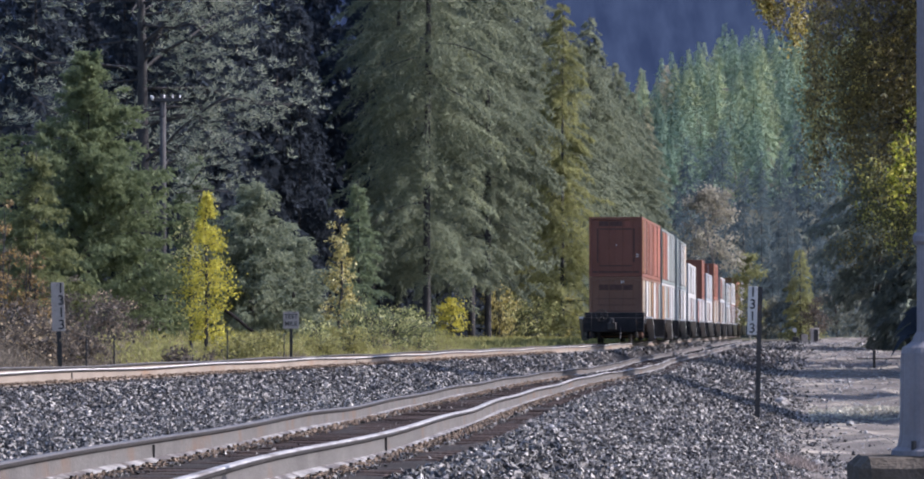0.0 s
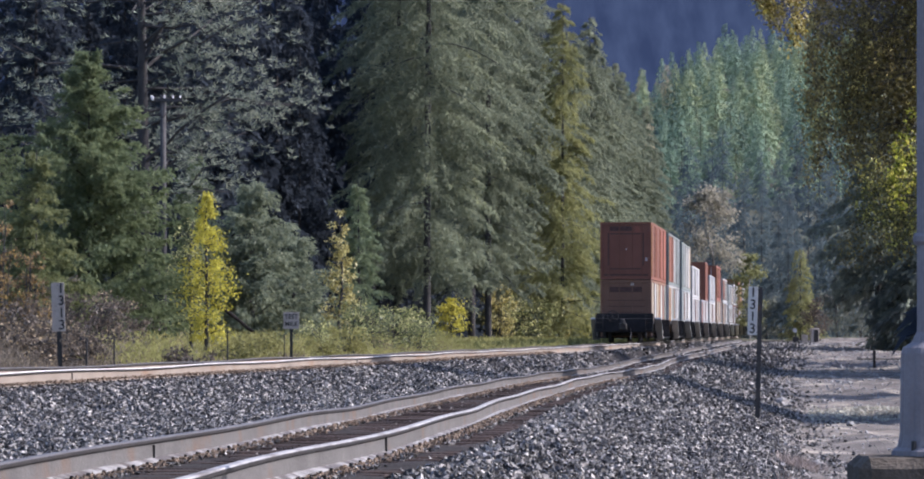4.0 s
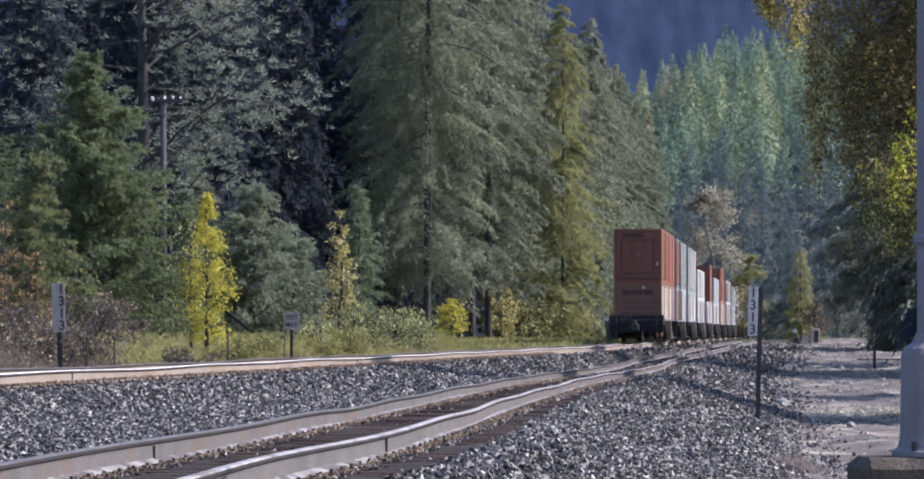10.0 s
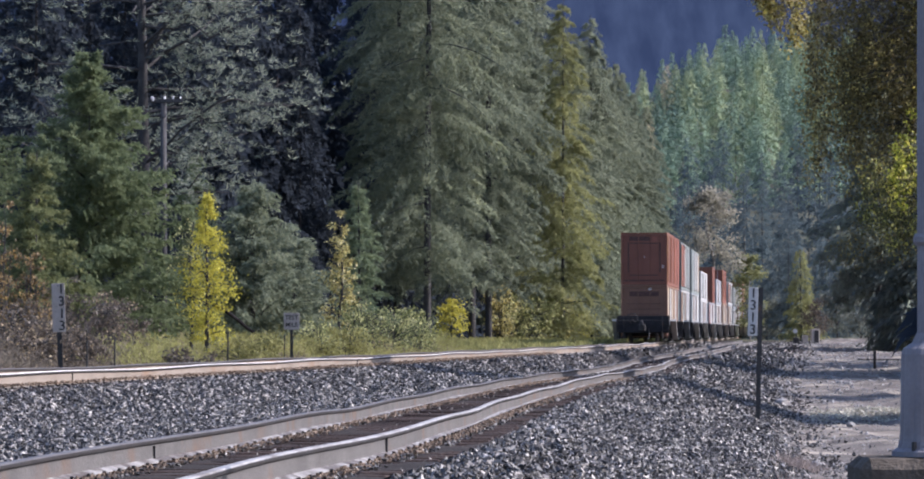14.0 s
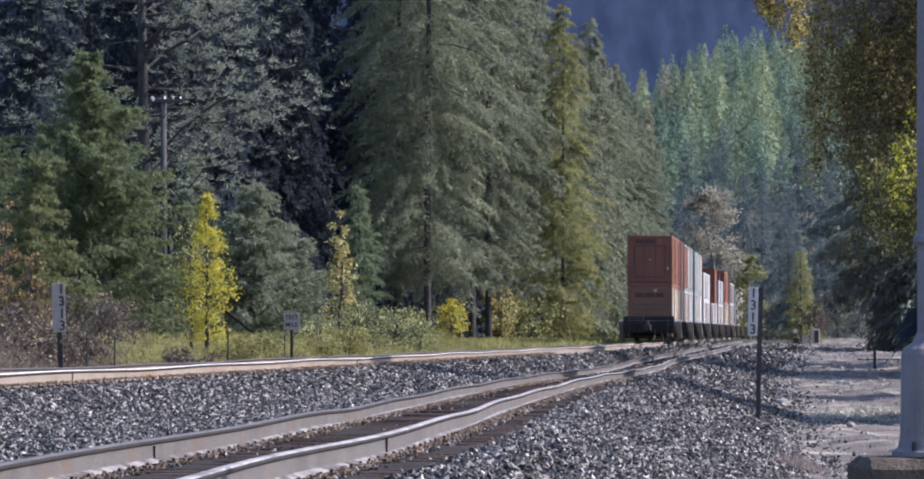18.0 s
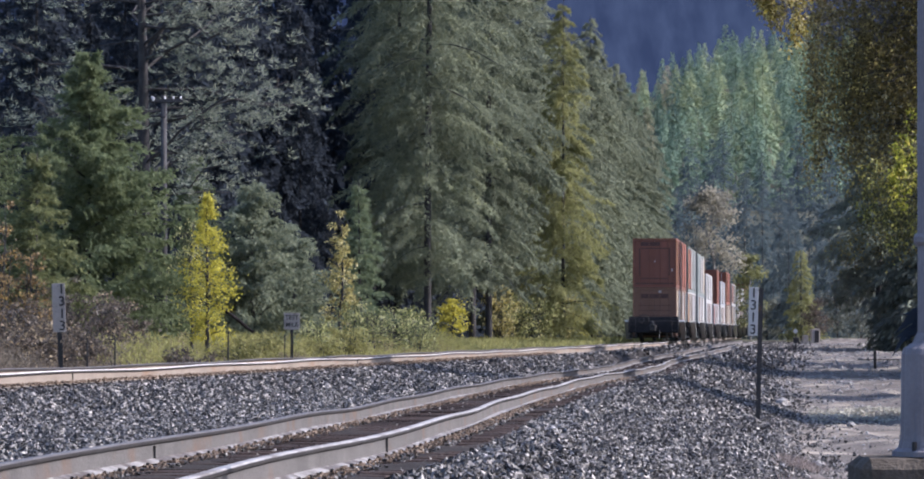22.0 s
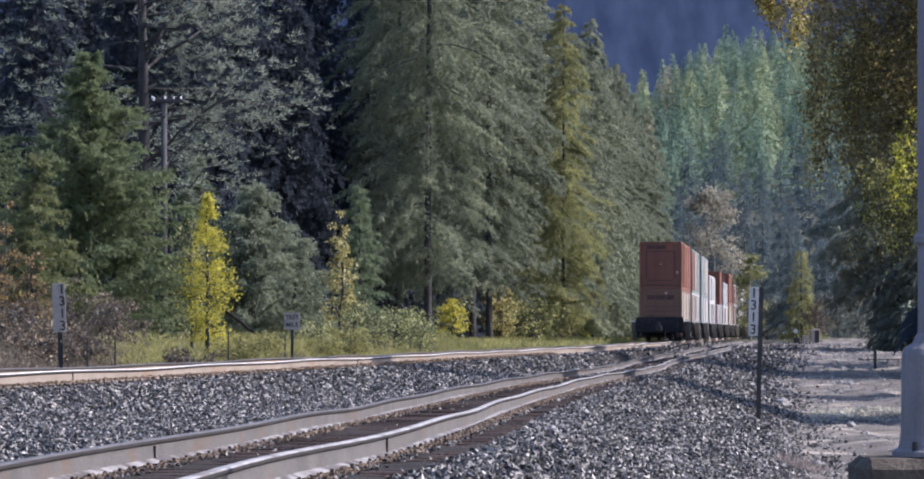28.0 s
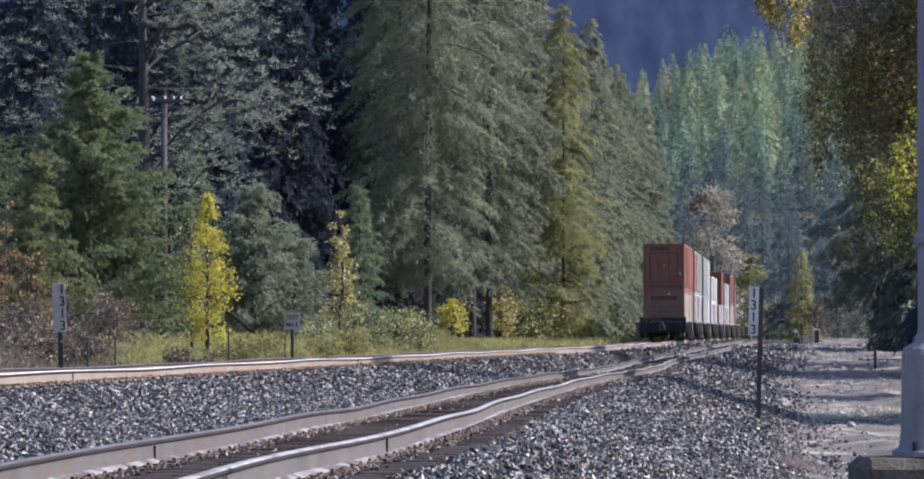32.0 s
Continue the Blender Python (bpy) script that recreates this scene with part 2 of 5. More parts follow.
# ================= mesh helpers =================
def mesh_np(name, verts, faces, mats, mat_index=None, smooth=False):
    """A mesh from an array of vertices and an array of equal-sided faces."""
    verts, faces = np.asarray(verts, np.float32), np.asarray(faces, np.int32)
    me = bpy.data.meshes.new(name)
    nf, k = faces.shape
    me.vertices.add(len(verts)), me.loops.add(nf * k), me.polygons.add(nf)
    me.vertices.foreach_set("co", verts.ravel())
    me.loops.foreach_set("vertex_index", faces.ravel())
    me.polygons.foreach_set("loop_start", np.arange(0, nf * k, k, dtype=np.int32))
    if mat_index is not None:
        me.polygons.foreach_set("material_index", np.asarray(mat_index, np.int32))
    me.polygons.foreach_set("use_smooth", np.full(nf, smooth))
    for m in mats if isinstance(mats, (list, tuple)) else [mats]:
        me.materials.append(m)
    me.update(), me.validate()
    return me


def part(name, bm, mat, parent=None, label="", at=None, smooth=False):
    """Links a bmesh (or a finished mesh) as one object under a thing or part."""
    if isinstance(bm, bpy.types.Mesh):
        me = bm
    else:
        me = bpy.data.meshes.new(name)
        for f in bm.faces:
            f.smooth = smooth
        bm.to_mesh(me), bm.free()
        for m in mat if isinstance(mat, (list, tuple)) else [mat]:
            me.materials.append(m)
    ob = new(name, me)
    if at is not None:
        ob.matrix_basis = at
    if parent is not None:
        ob.parent = parent
    if label:
        tagged(ob, label)
    return ob


def thing(name, at, label, category, group="", kind=""):
    ob = new(name)
    ob.empty_display_size = 0.2
    ob.matrix_basis = at
    return tagged(ob, label, category, group, kind)


def box(bm, x0, x1, y0, y1, z0, z1, bevel=0.0):
    r = bmesh.ops.create_cube(bm, size=1, matrix=Matrix.Translation(((x0 + x1) / 2, (y0 + y1) / 2, (z0 + z1) / 2))
                              @ Matrix.Diagonal((x1 - x0, y1 - y0, z1 - z0, 1)))
    if bevel:
        es = list({e for v in r["verts"] for e in v.link_edges})
        bmesh.ops.bevel(bm, geom=es, offset=bevel, segments=1, affect='EDGES')
    return bm


def cyl(bm, r1, r2, depth, m=Matrix(), seg=12):
    bmesh.ops.create_cone(bm, cap_ends=True, segments=seg, radius1=r1, radius2=r2, depth=depth, matrix=m)
    return bm


def beam(bm, a, b, w, d=None, seg=0):
    """A bar from a to b: square w x d, or round with seg sides."""
    a, b = Vector(a), Vector(b)
    m = Matrix.Translation((a + b) / 2) @ (b - a).to_track_quat("Z", "X").to_matrix().to_4x4()
    if seg:
        cyl(bm, w, d if d is not None else w, (b - a).length, m, seg)
    else:
        bmesh.ops.create_cube(bm, size=1, matrix=m @ Matrix.Diagonal((w, d or w, (b - a).length, 1)))
    return bm


def lathe(profile, seg=20, flutes=0, depth=0.0):
    """A turned body from (radius, height) pairs, optionally fluted."""
    bm = bmesh.new()
    rings = []
    for r, z in profile:
        rings.append([bm.verts.new((math.cos(a) * rr, math.sin(a) * rr, z)) for a in [2 * math.pi * i / seg for i in range(seg)]
                      for rr in [r * (1 - (depth if flutes and round(a * flutes / math.pi) % 2 else 0))]])
    for p, q in zip(rings, rings[1:]):
        for i in range(seg):
            bm.faces.new((p[i], p[(i + 1) % seg], q[(i + 1) % seg], q[i]))
    bm.faces.new(rings[0][::-1]), bm.faces.new(rings[-1])
    return bm


def tube(points, radii, seg=7):
    """Vertices and quads of a tapered tube along a list of points."""
    pts = np.asarray(points, float)
    t = np.gradient(pts, axis=0)
    t /= np.linalg.norm(t, axis=1)[:, None] + 1e-9
    ref = np.where(np.abs(t[:, 2:3]) > 0.9, np.array([[1.0, 0, 0]]), np.array([[0, 0, 1.0]]))
    u = np.cross(t, ref)
    u /= np.linalg.norm(u, axis=1)[:, None] + 1e-9
    w = np.cross(t, u)
    a = np.linspace(0, 2 * np.pi, seg, endpoint=False)
    r = np.asarray(radii, float)[:, None, None]
    v = pts[:, None, :] + r * (np.cos(a)[None, :, None] * u[:, None, :] + np.sin(a)[None, :, None] * w[:, None, :])
    n = len(pts)
    i, j = np.meshgrid(np.arange(n - 1), np.arange(seg), indexing="ij")
    f = np.stack([i * seg + j, i * seg + (j + 1) % seg, (i + 1) * seg + (j + 1) % seg, (i + 1) * seg + j], -1).reshape(-1, 4)
    return v.reshape(-1, 3), f


def tubes_mesh(name, list_of, mat):
    vs, fs, o = [], [], 0
    for pts, radii, seg in list_of:
        v, f = tube(pts, radii, seg)
        vs.append(v), fs.append(f + o)
        o += len(v)
    return mesh_np(name, np.concatenate(vs), np.concatenate(fs), mat, smooth=True)


def sprays(pos, way, length, width, rng, droop=0.25, flat=None):
    """Kite-shaped sprays at pos, pointing along way: vertices and quads. flat: directions across which they lie."""
    n = len(pos)
    way = way / (np.linalg.norm(way, axis=1)[:, None] + 1e-9)
    rnd = rng.normal(size=(n, 3))
    side = np.cross(way, rnd)
    if flat is not None:
        side = side * 0.35 + flat
    side /= np.linalg.norm(side, axis=1)[:, None] + 1e-9
    length, width = np.broadcast_to(length, n)[:, None], np.broadcast_to(width, n)[:, None]
    mid = pos + way * length * 0.45
    tip = pos + way * length
    tip[:, 2] -= (droop * length)[:, 0]
    v = np.stack([pos, mid + side * width / 2, tip, mid - side * width / 2], 1).reshape(-1, 3)
    return v, np.arange(4 * n).reshape(n, 4)


# ================= trees =================
def conifer_parts(h, r, seed, mat, clear=0.1, boughs=150, per=26, size=0.34, shape=0.85, trunk_r=0.22, lift=0.1, sag=0.35, bark=MAT_BARK, wild=0.25, wide=1.0, bare=40, tip=0.6, col=1.0, twig=5, loose=0.4, gaps=0.5, shingle=False):
    """Trunk and crown meshes of a spruce, fir or larch: boughs carry twigs, and twigs carry sprays of needles.
    col: share of the crown's height over which it widens; loose: how far sprays stray; gaps: how unevenly boughs are clothed;
    shingle: sprays lie on the crown's outside like shingles."""
    rng = np.random.default_rng(seed)
    lean = rng.normal(size=2) * 0.006 * h
    zs = np.linspace(0, h, 9)
    trunk_pts = np.stack([lean[0] * (zs / h) ** 2, lean[1] * (zs / h) ** 2, zs - 0.3 * (zs == 0)], 1)
    tubes = [(trunk_pts, trunk_r * (1 - zs / h * 0.97) ** 0.8 + 0.01, 8)]
    u = clear + (1 - clear) * (np.arange(boughs) + rng.random(boughs)) / boughs
    z0 = u * h * 0.985
    az = rng.random(boughs) * 2 * np.pi
    prof = np.clip((1 - u) / (1 - clear) / col, 0.015, 1) ** shape * np.clip((u - clear) / 0.10 + 0.55, 0, 1)
    lobes = 1 + wild * np.sin(az * 2 + seed) * 0.6 + wild * np.sin(u * 19 + seed * 1.7 + az)
    L = r * prof * lobes * rng.uniform(0.7, 1.15, boughs) + 0.12
    lb, sb = lift + rng.normal(size=boughs) * 0.10, sag * rng.uniform(0.55, 1.45, boughs)
    base = np.stack([np.interp(z0, zs, trunk_pts[:, 0]), np.interp(z0, zs, trunk_pts[:, 1]), z0], 1)
    for b in range(0, boughs, max(1, boughs // bare)) if bare else ():
        d = np.array([math.cos(az[b]), math.sin(az[b]), 0])
        q = np.linspace(0, 0.92, 4)[:, None]
        pts = base[b] + d * L[b] * q + np.array([0, 0, 1.0]) * (lb[b] * L[b] * q - sb[b] * L[b] * q**2)
        tubes.append((pts, 0.010 * L[b] * (1.2 - q[:, 0]) + 0.006, 4))
    cloth = 1 + gaps * (0.6 * np.sin(az * 3 + u * 31 + seed) + 0.6 * np.sin(az * 2 - u * 17 + seed * 2.3))
    tot = np.maximum(2, (per * np.clip(cloth, 0.3, 1.7) * (0.35 + 0.65 * L / r) / twig).astype(int))
    b = np.repeat(np.arange(boughs), tot)
    n = len(b)
    d = np.stack([np.cos(az), np.sin(az), np.zeros(boughs)], 1)[b]
    e = np.stack([-np.sin(az), np.cos(az), np.zeros(boughs)], 1)[b]
    q = 1 - rng.random(n) ** 1.2 * 0.97
    hand = rng.choice([-1.0, 1.0], n) * rng.uniform(0.1, 1.0, n)
    slope = lb[b] - 2 * sb[b] * q
    tdir = d * (0.75 + 0.25 * q)[:, None] + e * (hand * (1.25 - 0.5 * q))[:, None] + rng.normal(size=(n, 3)) * loose * 0.5
    tdir[:, 2] += slope * 0.7 - 0.15
    tdir /= np.linalg.norm(tdir, axis=1)[:, None] + 1e-9
    tl = (0.30 * L[b] * (1.12 - q) + size * 0.8) * rng.uniform(0.6, 1.3, n)
    root = base[b] + d * (L[b] * q)[:, None]
    root[:, 2] += L[b] * (lb[b] * q - sb[b] * q**2)
    k = np.repeat(np.arange(n), twig)
    m = len(k)
    a = rng.random(m)
    pos = root[k] + tdir[k] * (tl[k] * a)[:, None] + rng.normal(size=(m, 3)) * 0.16 * size
    pos[:, 2] -= 0.22 * tl[k] * a * a
    way = tdir[k] + rng.normal(size=(m, 3)) * loose
    way[:, 2] -= 0.12
    ln = size * rng.uniform(0.6, 1.4, m) * (tip + (1 - tip) * np.clip(L[b][k] / r, 0, 1))
    v, f = sprays(pos, way, ln, ln * wide * rng.uniform(0.18, 0.34, m), rng, 0.2, e[k] if shingle else None)
    return tubes_mesh("trunk", tubes, bark), mesh_np("crown", v, f, mat)


def pine_parts(h, r, seed, mat, clear=0.25, limbs=46, tufts=26, size=0.26, trunk_r=0.26, bark=MAT_BARK, per=20, open_front=False, forks=()):
    """Trunk with bare limbs, and round tufts of long needles at their ends."""
    rng = np.random.default_rng(seed)
    zs = np.linspace(0, h, 9)
    trunk_pts = np.stack([0.12 * np.sin(zs * 0.2), 0.1 * np.cos(zs * 0.23), zs - 0.3 * (zs == 0)], 1)
    tubes = [(trunk_pts, trunk_r * (1 - 0.9 * zs / h) + 0.01, 9)]
    P, W = [], []
    for i in range(limbs):
        u = clear + (1 - clear) * (i + rng.random()) / limbs
        a = -math.pi / 2 + rng.uniform(0.62, 2 * math.pi - 0.62) if open_front else rng.random() * 2 * math.pi
        L = r * (1 - 0.75 * max(0, u - 0.45) / 0.55) * rng.uniform(0.5, 1.1)
        q = np.linspace(0, 1, 6)[:, None]
        d = np.array([math.cos(a), math.sin(a), 0])
        o = np.array([np.interp(u * h, zs, trunk_pts[:, 0]), np.interp(u * h, zs, trunk_pts[:, 1]), u * h])
        up = rng.uniform(0.0, 0.75)
        pts = o + d * L * q + np.array([0, 0, 1]) * L * (up * q - 0.15 * q + 0.25 * q**2 * rng.uniform(-0.5, 1)) + rng.normal(size=(6, 3)) * 0.05 * L * q
        tubes.append((pts, 0.009 * L * (1.25 - q[:, 0]) + 0.008, 5))
        if rng.random() < 0.12:
            continue                                       # a dead limb
        m = max(6, int(tufts * L / r))
        qq = 1 - rng.random(m) ** 1.3 * 0.6
        c = np.stack([np.interp(qq, q[:, 0], pts[:, j]) for j in range(3)], 1)
        c += rng.normal(size=(m, 3)) * np.array([0.2, 0.2, 0.13]) * L
        for cc in c:
            dirs = rng.normal(size=(per, 3))
            dirs[:, 2] = np.abs(dirs[:, 2]) * 0.9 - 0.1
            P.append(cc + dirs * 0.04), W.append(dirs + d * 0.4)
    for z0, dx, dz, thick in forks:                        # heavy limbs that rise beside the trunk
        q = np.linspace(0, 1, 6)[:, None]
        pts = np.array([0, -0.1, z0]) + np.array([dx, -0.5, dz]) * q + np.array([0, 0, 0.12 * dz]) * np.sin(q * math.pi)
        tubes.append((pts, thick * (1.2 - 0.7 * q[:, 0]), 7))
    P, W = np.concatenate(P), np.concatenate(W)
    ln = size * rng.uniform(0.7, 1.3, len(P))
    v, f = sprays(P, W, ln, ln * 0.16, rng, 0.0)
    return tubes_mesh("trunk", tubes, bark), mesh_np("crown", v, f, mat)


def leafy_parts(h, r, seed, mat, bark, limbs=40, leaves=2600, size=0.10, low=0.12, narrow=1.0, hang=0.0, stems=1, floor=0.05, extra=(), even=0.5):
    """A broadleaved tree or bush: forked limbs and single leaves in loose clumps."""
    rng = np.random.default_rng(seed)
    tubes, ends = [], []
    for s in range(stems):
        a0 = rng.random() * 6.28
        sp = 0.0 if stems == 1 else r * 0.55
        top = np.array([math.cos(a0) * sp * rng.random(), math.sin(a0) * sp * rng.random(), h * rng.uniform(0.75, 1.0) if stems > 1 else h * 0.97])
        q = np.linspace(0, 1, 7)[:, None]
        pts = top * q + rng.normal(size=(7, 3)) * 0.02 * h * q
        pts[0, 2] = -0.2
        tubes.append((pts, h * 0.012 / math.sqrt(stems) * (1.1 - q[:, 0]) + 0.006, 7))
        for i in range(max(3, limbs // stems)):
            u = low + (1 - low) * rng.random() ** 0.8
            a = rng.random() * 6.28
            L = r * (0.35 + 0.75 * math.sin(math.pi * min(0.97, 0.12 + u * 0.85))) ** narrow * rng.uniform(even, 1.05)
            o = np.array([np.interp(u, q[:, 0], pts[:, j]) for j in range(3)])
            up = rng.uniform(0.3, 0.9)
            k = np.linspace(0, 1, 5)[:, None]
            lp = o + np.array([math.cos(a), math.sin(a), 0]) * L * k + np.array([0, 0, 1]) * L * (up * k - (0.35 + hang) * k**2)
            tubes.append((lp, 0.009 * L * (1.15 - k[:, 0]) + 0.003, 4))
            ends.append(lp)
    for u, a, L in extra:
        k = np.linspace(0, 1, 5)[:, None]
        lp = np.array([0, 0, u * h]) + np.array([math.cos(a), math.sin(a), 0]) * L * k + np.array([0, 0, 1]) * L * (0.5 * k - 0.55 * k**2)
        tubes.append((lp, 0.006 * L * (1.15 - k[:, 0]) + 0.004, 4))
        ends += [lp[2:3] + (lp[-1:] - lp[2:3]) * np.linspace(0.25, 1.1, 5)[:, None] - np.array([[0, 0, 0.9]]) * q2 for q2 in (0, 0.4, 0.8, 1.2)]
    P = []
    per = max(3, leaves // len(ends))
    for lp in ends:
        kk = 1 - rng.random(per) ** 1.6 * 0.75
        c = np.stack([np.interp(kk, np.linspace(0, 1, 5), lp[:, j]) for j in range(3)], 1)
        L = max(np.linalg.norm(lp[-1] - lp[0]), 0.5 * r)
        c += rng.normal(size=(per, 3)) * min(0.14 * L, 0.42)
        c[:, 2] -= hang * rng.random(per) * L * 1.2
        P.append(c)
    P = np.concatenate(P)
    P[:, 2] = np.where(P[:, 2] < floor, floor + (floor - P[:, 2]) * 0.3 + rng.random(len(P)) * 0.2, P[:, 2])
    W = rng.normal(size=(len(P), 3))
    W[:, 2] -= 0.5
    ln = size * rng.uniform(0.6, 1.3, len(P))
    v, f = sprays(P, W, ln, ln * 0.75, rng, 0.1)
    return tubes_mesh("trunk", tubes, bark), mesh_np("crown", v, f, mat)


def hanging_twigs(seed, strands, leaves, size, spread, mat):
    """Leaves hung along drooping twigs; each strand is (x, y, top, bottom)."""
    rng = np.random.default_rng(seed)
    st = np.array(strands, float)
    i = rng.integers(0, len(st), leaves)
    k = rng.random(leaves)
    k = k - 0.06 * np.sin(k * 21 + i)                          # leaves gather in clumps
    P = np.stack([st[i, 0] + 0.22 * np.sin(k * 9 + i * 1.7), st[i, 1], st[i, 2] + (st[i, 3] - st[i, 2]) * k], 1) + rng.normal(size=(leaves, 3)) * spread
    W = rng.normal(size=(leaves, 3))
    W[:, 2] -= 0.7
    ln = size * rng.uniform(0.6, 1.3, leaves)
    v, f = sprays(P, W, ln, ln * 0.75, rng, 0.1)
    return mesh_np("hanging_twigs", v, f, mat)


def plant(name, meshes, x, y, label, category="tree", turn=0.0, scale=1.0, group="", z=None, sink=0.1):
    zz = float(ground_z(x, y)) if z is None else z
    t = thing(name, pose(x, y, zz - sink, 0, 0, turn), label, category, group)
    t.scale = (scale, scale, scale)
    for nm, me in zip(("trunk", "crown"), meshes):
        part(nm, me, None, t)
    return t


def at_px(px, d):
    """Lateral place of a picture column at a distance."""
    return (px - 784) / FOCAL * d

# ================= ground =================
MAT_VERGE = surface("verge_soil", (0.09, 0.08, 0.04), (0.22, 0.20, 0.10), 0.8, 0.95, 0, 0.6, 12, (0.16, 0.12, 0.07), 0.6)
MAT_FLOOR = surface("forest_floor", (0.04, 0.045, 0.025), (0.10, 0.09, 0.05), 0.5, 0.95, 0, 0.6, 6)
MAT_YARD = surface("packed_gravel", (0.058, 0.050, 0.044), (0.185, 0.163, 0.143), 0.7, 0.9, 0, 1.0, 18.0, (0.30, 0.262, 0.21), 0.58, 0.0, 0.08)


def build_ground():
    xs = np.concatenate([-np.geomspace(2600, 26, 26), np.arange(-24, 44, 0.4), np.geomspace(46, 2600, 26)])
    ys = np.concatenate([[-900, -300, -80, -20, 0], np.arange(8, 130, 0.9), np.arange(130, 300, 3), np.arange(300, 1340, 20), [1400, 1700, 2300, 3200, 4400]])
    X, Y = np.meshgrid(xs, ys)
    Z = ground_z(X, Y)
    rng = np.random.default_rng(4)
    Z += rng.normal(size=Z.shape) * 0.012
    nx, ny = len(xs), len(ys)
    i, j = np.meshgrid(np.arange(ny - 1), np.arange(nx - 1), indexing="ij")
    f = np.stack([i * nx + j, i * nx + j + 1, (i + 1) * nx + j + 1, (i + 1) * nx + j], -1).reshape(-1, 4)
    cx, cy = (X[:-1, :-1] + X[1:, 1:]) / 2, (Y[:-1, :-1] + Y[1:, 1:]) / 2
    um, us = cx - main_x(np.clip(cy, 0, 420)), cx - side_x(cy)
    mi = np.where(um < -2.3, 1, 0)
    mi = np.where(us > 4.6, 3, mi)
    mi = np.where((cy > 330) | (um < -13) | (us > 32), 2, mi)
    me = mesh_np("ground", np.stack([X, Y, Z], -1).reshape(-1, 3), f, [MAT_GRAVEL, MAT_VERGE, MAT_FLOOR, MAT_YARD], mi.ravel(), True)
    tagged(new("ground", me), "grey gravel and ballast ground running into grassy verge and woodland", "ground", kind="structure")


build_ground()


def build_mountain():
    """A distant forested mountainside far behind everything; its blue shade is a faint glow."""
    m, n, k, p = material("glowing_blue_distance")
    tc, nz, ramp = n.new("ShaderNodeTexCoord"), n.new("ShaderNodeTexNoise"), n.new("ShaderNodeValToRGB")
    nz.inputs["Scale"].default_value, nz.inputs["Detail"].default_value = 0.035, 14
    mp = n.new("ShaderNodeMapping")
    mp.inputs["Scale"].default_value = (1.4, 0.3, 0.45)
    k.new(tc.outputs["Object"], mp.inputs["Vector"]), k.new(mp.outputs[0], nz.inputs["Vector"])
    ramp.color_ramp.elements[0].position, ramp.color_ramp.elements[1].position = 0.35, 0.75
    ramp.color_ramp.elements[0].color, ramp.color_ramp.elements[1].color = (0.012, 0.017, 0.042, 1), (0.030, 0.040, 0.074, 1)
    # the slope gives off its own blue in place of hazy shade
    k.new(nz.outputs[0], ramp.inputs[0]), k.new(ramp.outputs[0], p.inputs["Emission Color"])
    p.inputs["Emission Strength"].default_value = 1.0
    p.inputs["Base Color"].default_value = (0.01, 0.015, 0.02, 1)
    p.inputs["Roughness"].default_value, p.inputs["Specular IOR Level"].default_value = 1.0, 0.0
    rng = np.random.default_rng(7)
    xs, zs = np.linspace(-1500, 2600, 140), np.linspace(0, 1, 30)
    X, U = np.meshgrid(xs, zs)
    crest = 560 + 90 * np.sin(xs / 420) + 40 * np.sin(xs / 130 + 1)
    Z = U * crest[None, :] - 5
    Y = 3300 + U * 900
    nx = len(xs)
    i, j = np.meshgrid(np.arange(len(zs) - 1), np.arange(nx - 1), indexing="ij")
    f = np.stack([i * nx + j, i * nx + j + 1, (i + 1) * nx + j + 1, (i + 1) * nx + j], -1).reshape(-1, 4)
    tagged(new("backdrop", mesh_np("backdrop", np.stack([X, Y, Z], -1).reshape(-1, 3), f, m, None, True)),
           "distant forested mountainside backdrop, its blue shade a faint glow", "mountain", kind="structure")


build_mountain()

# ================= tracks =================
RAIL_PROFILE = [(-0.075, 0), (0.075, 0), (0.075, 0.012), (0.014, 0.032), (0.010, 0.134), (0.034, 0.148), (0.037, 0.170), (0.028, 0.180),
                (-0.028, 0.180), (-0.037, 0.170), (-0.034, 0.148), (-0.010, 0.134), (-0.014, 0.032), (-0.075, 0.012)]


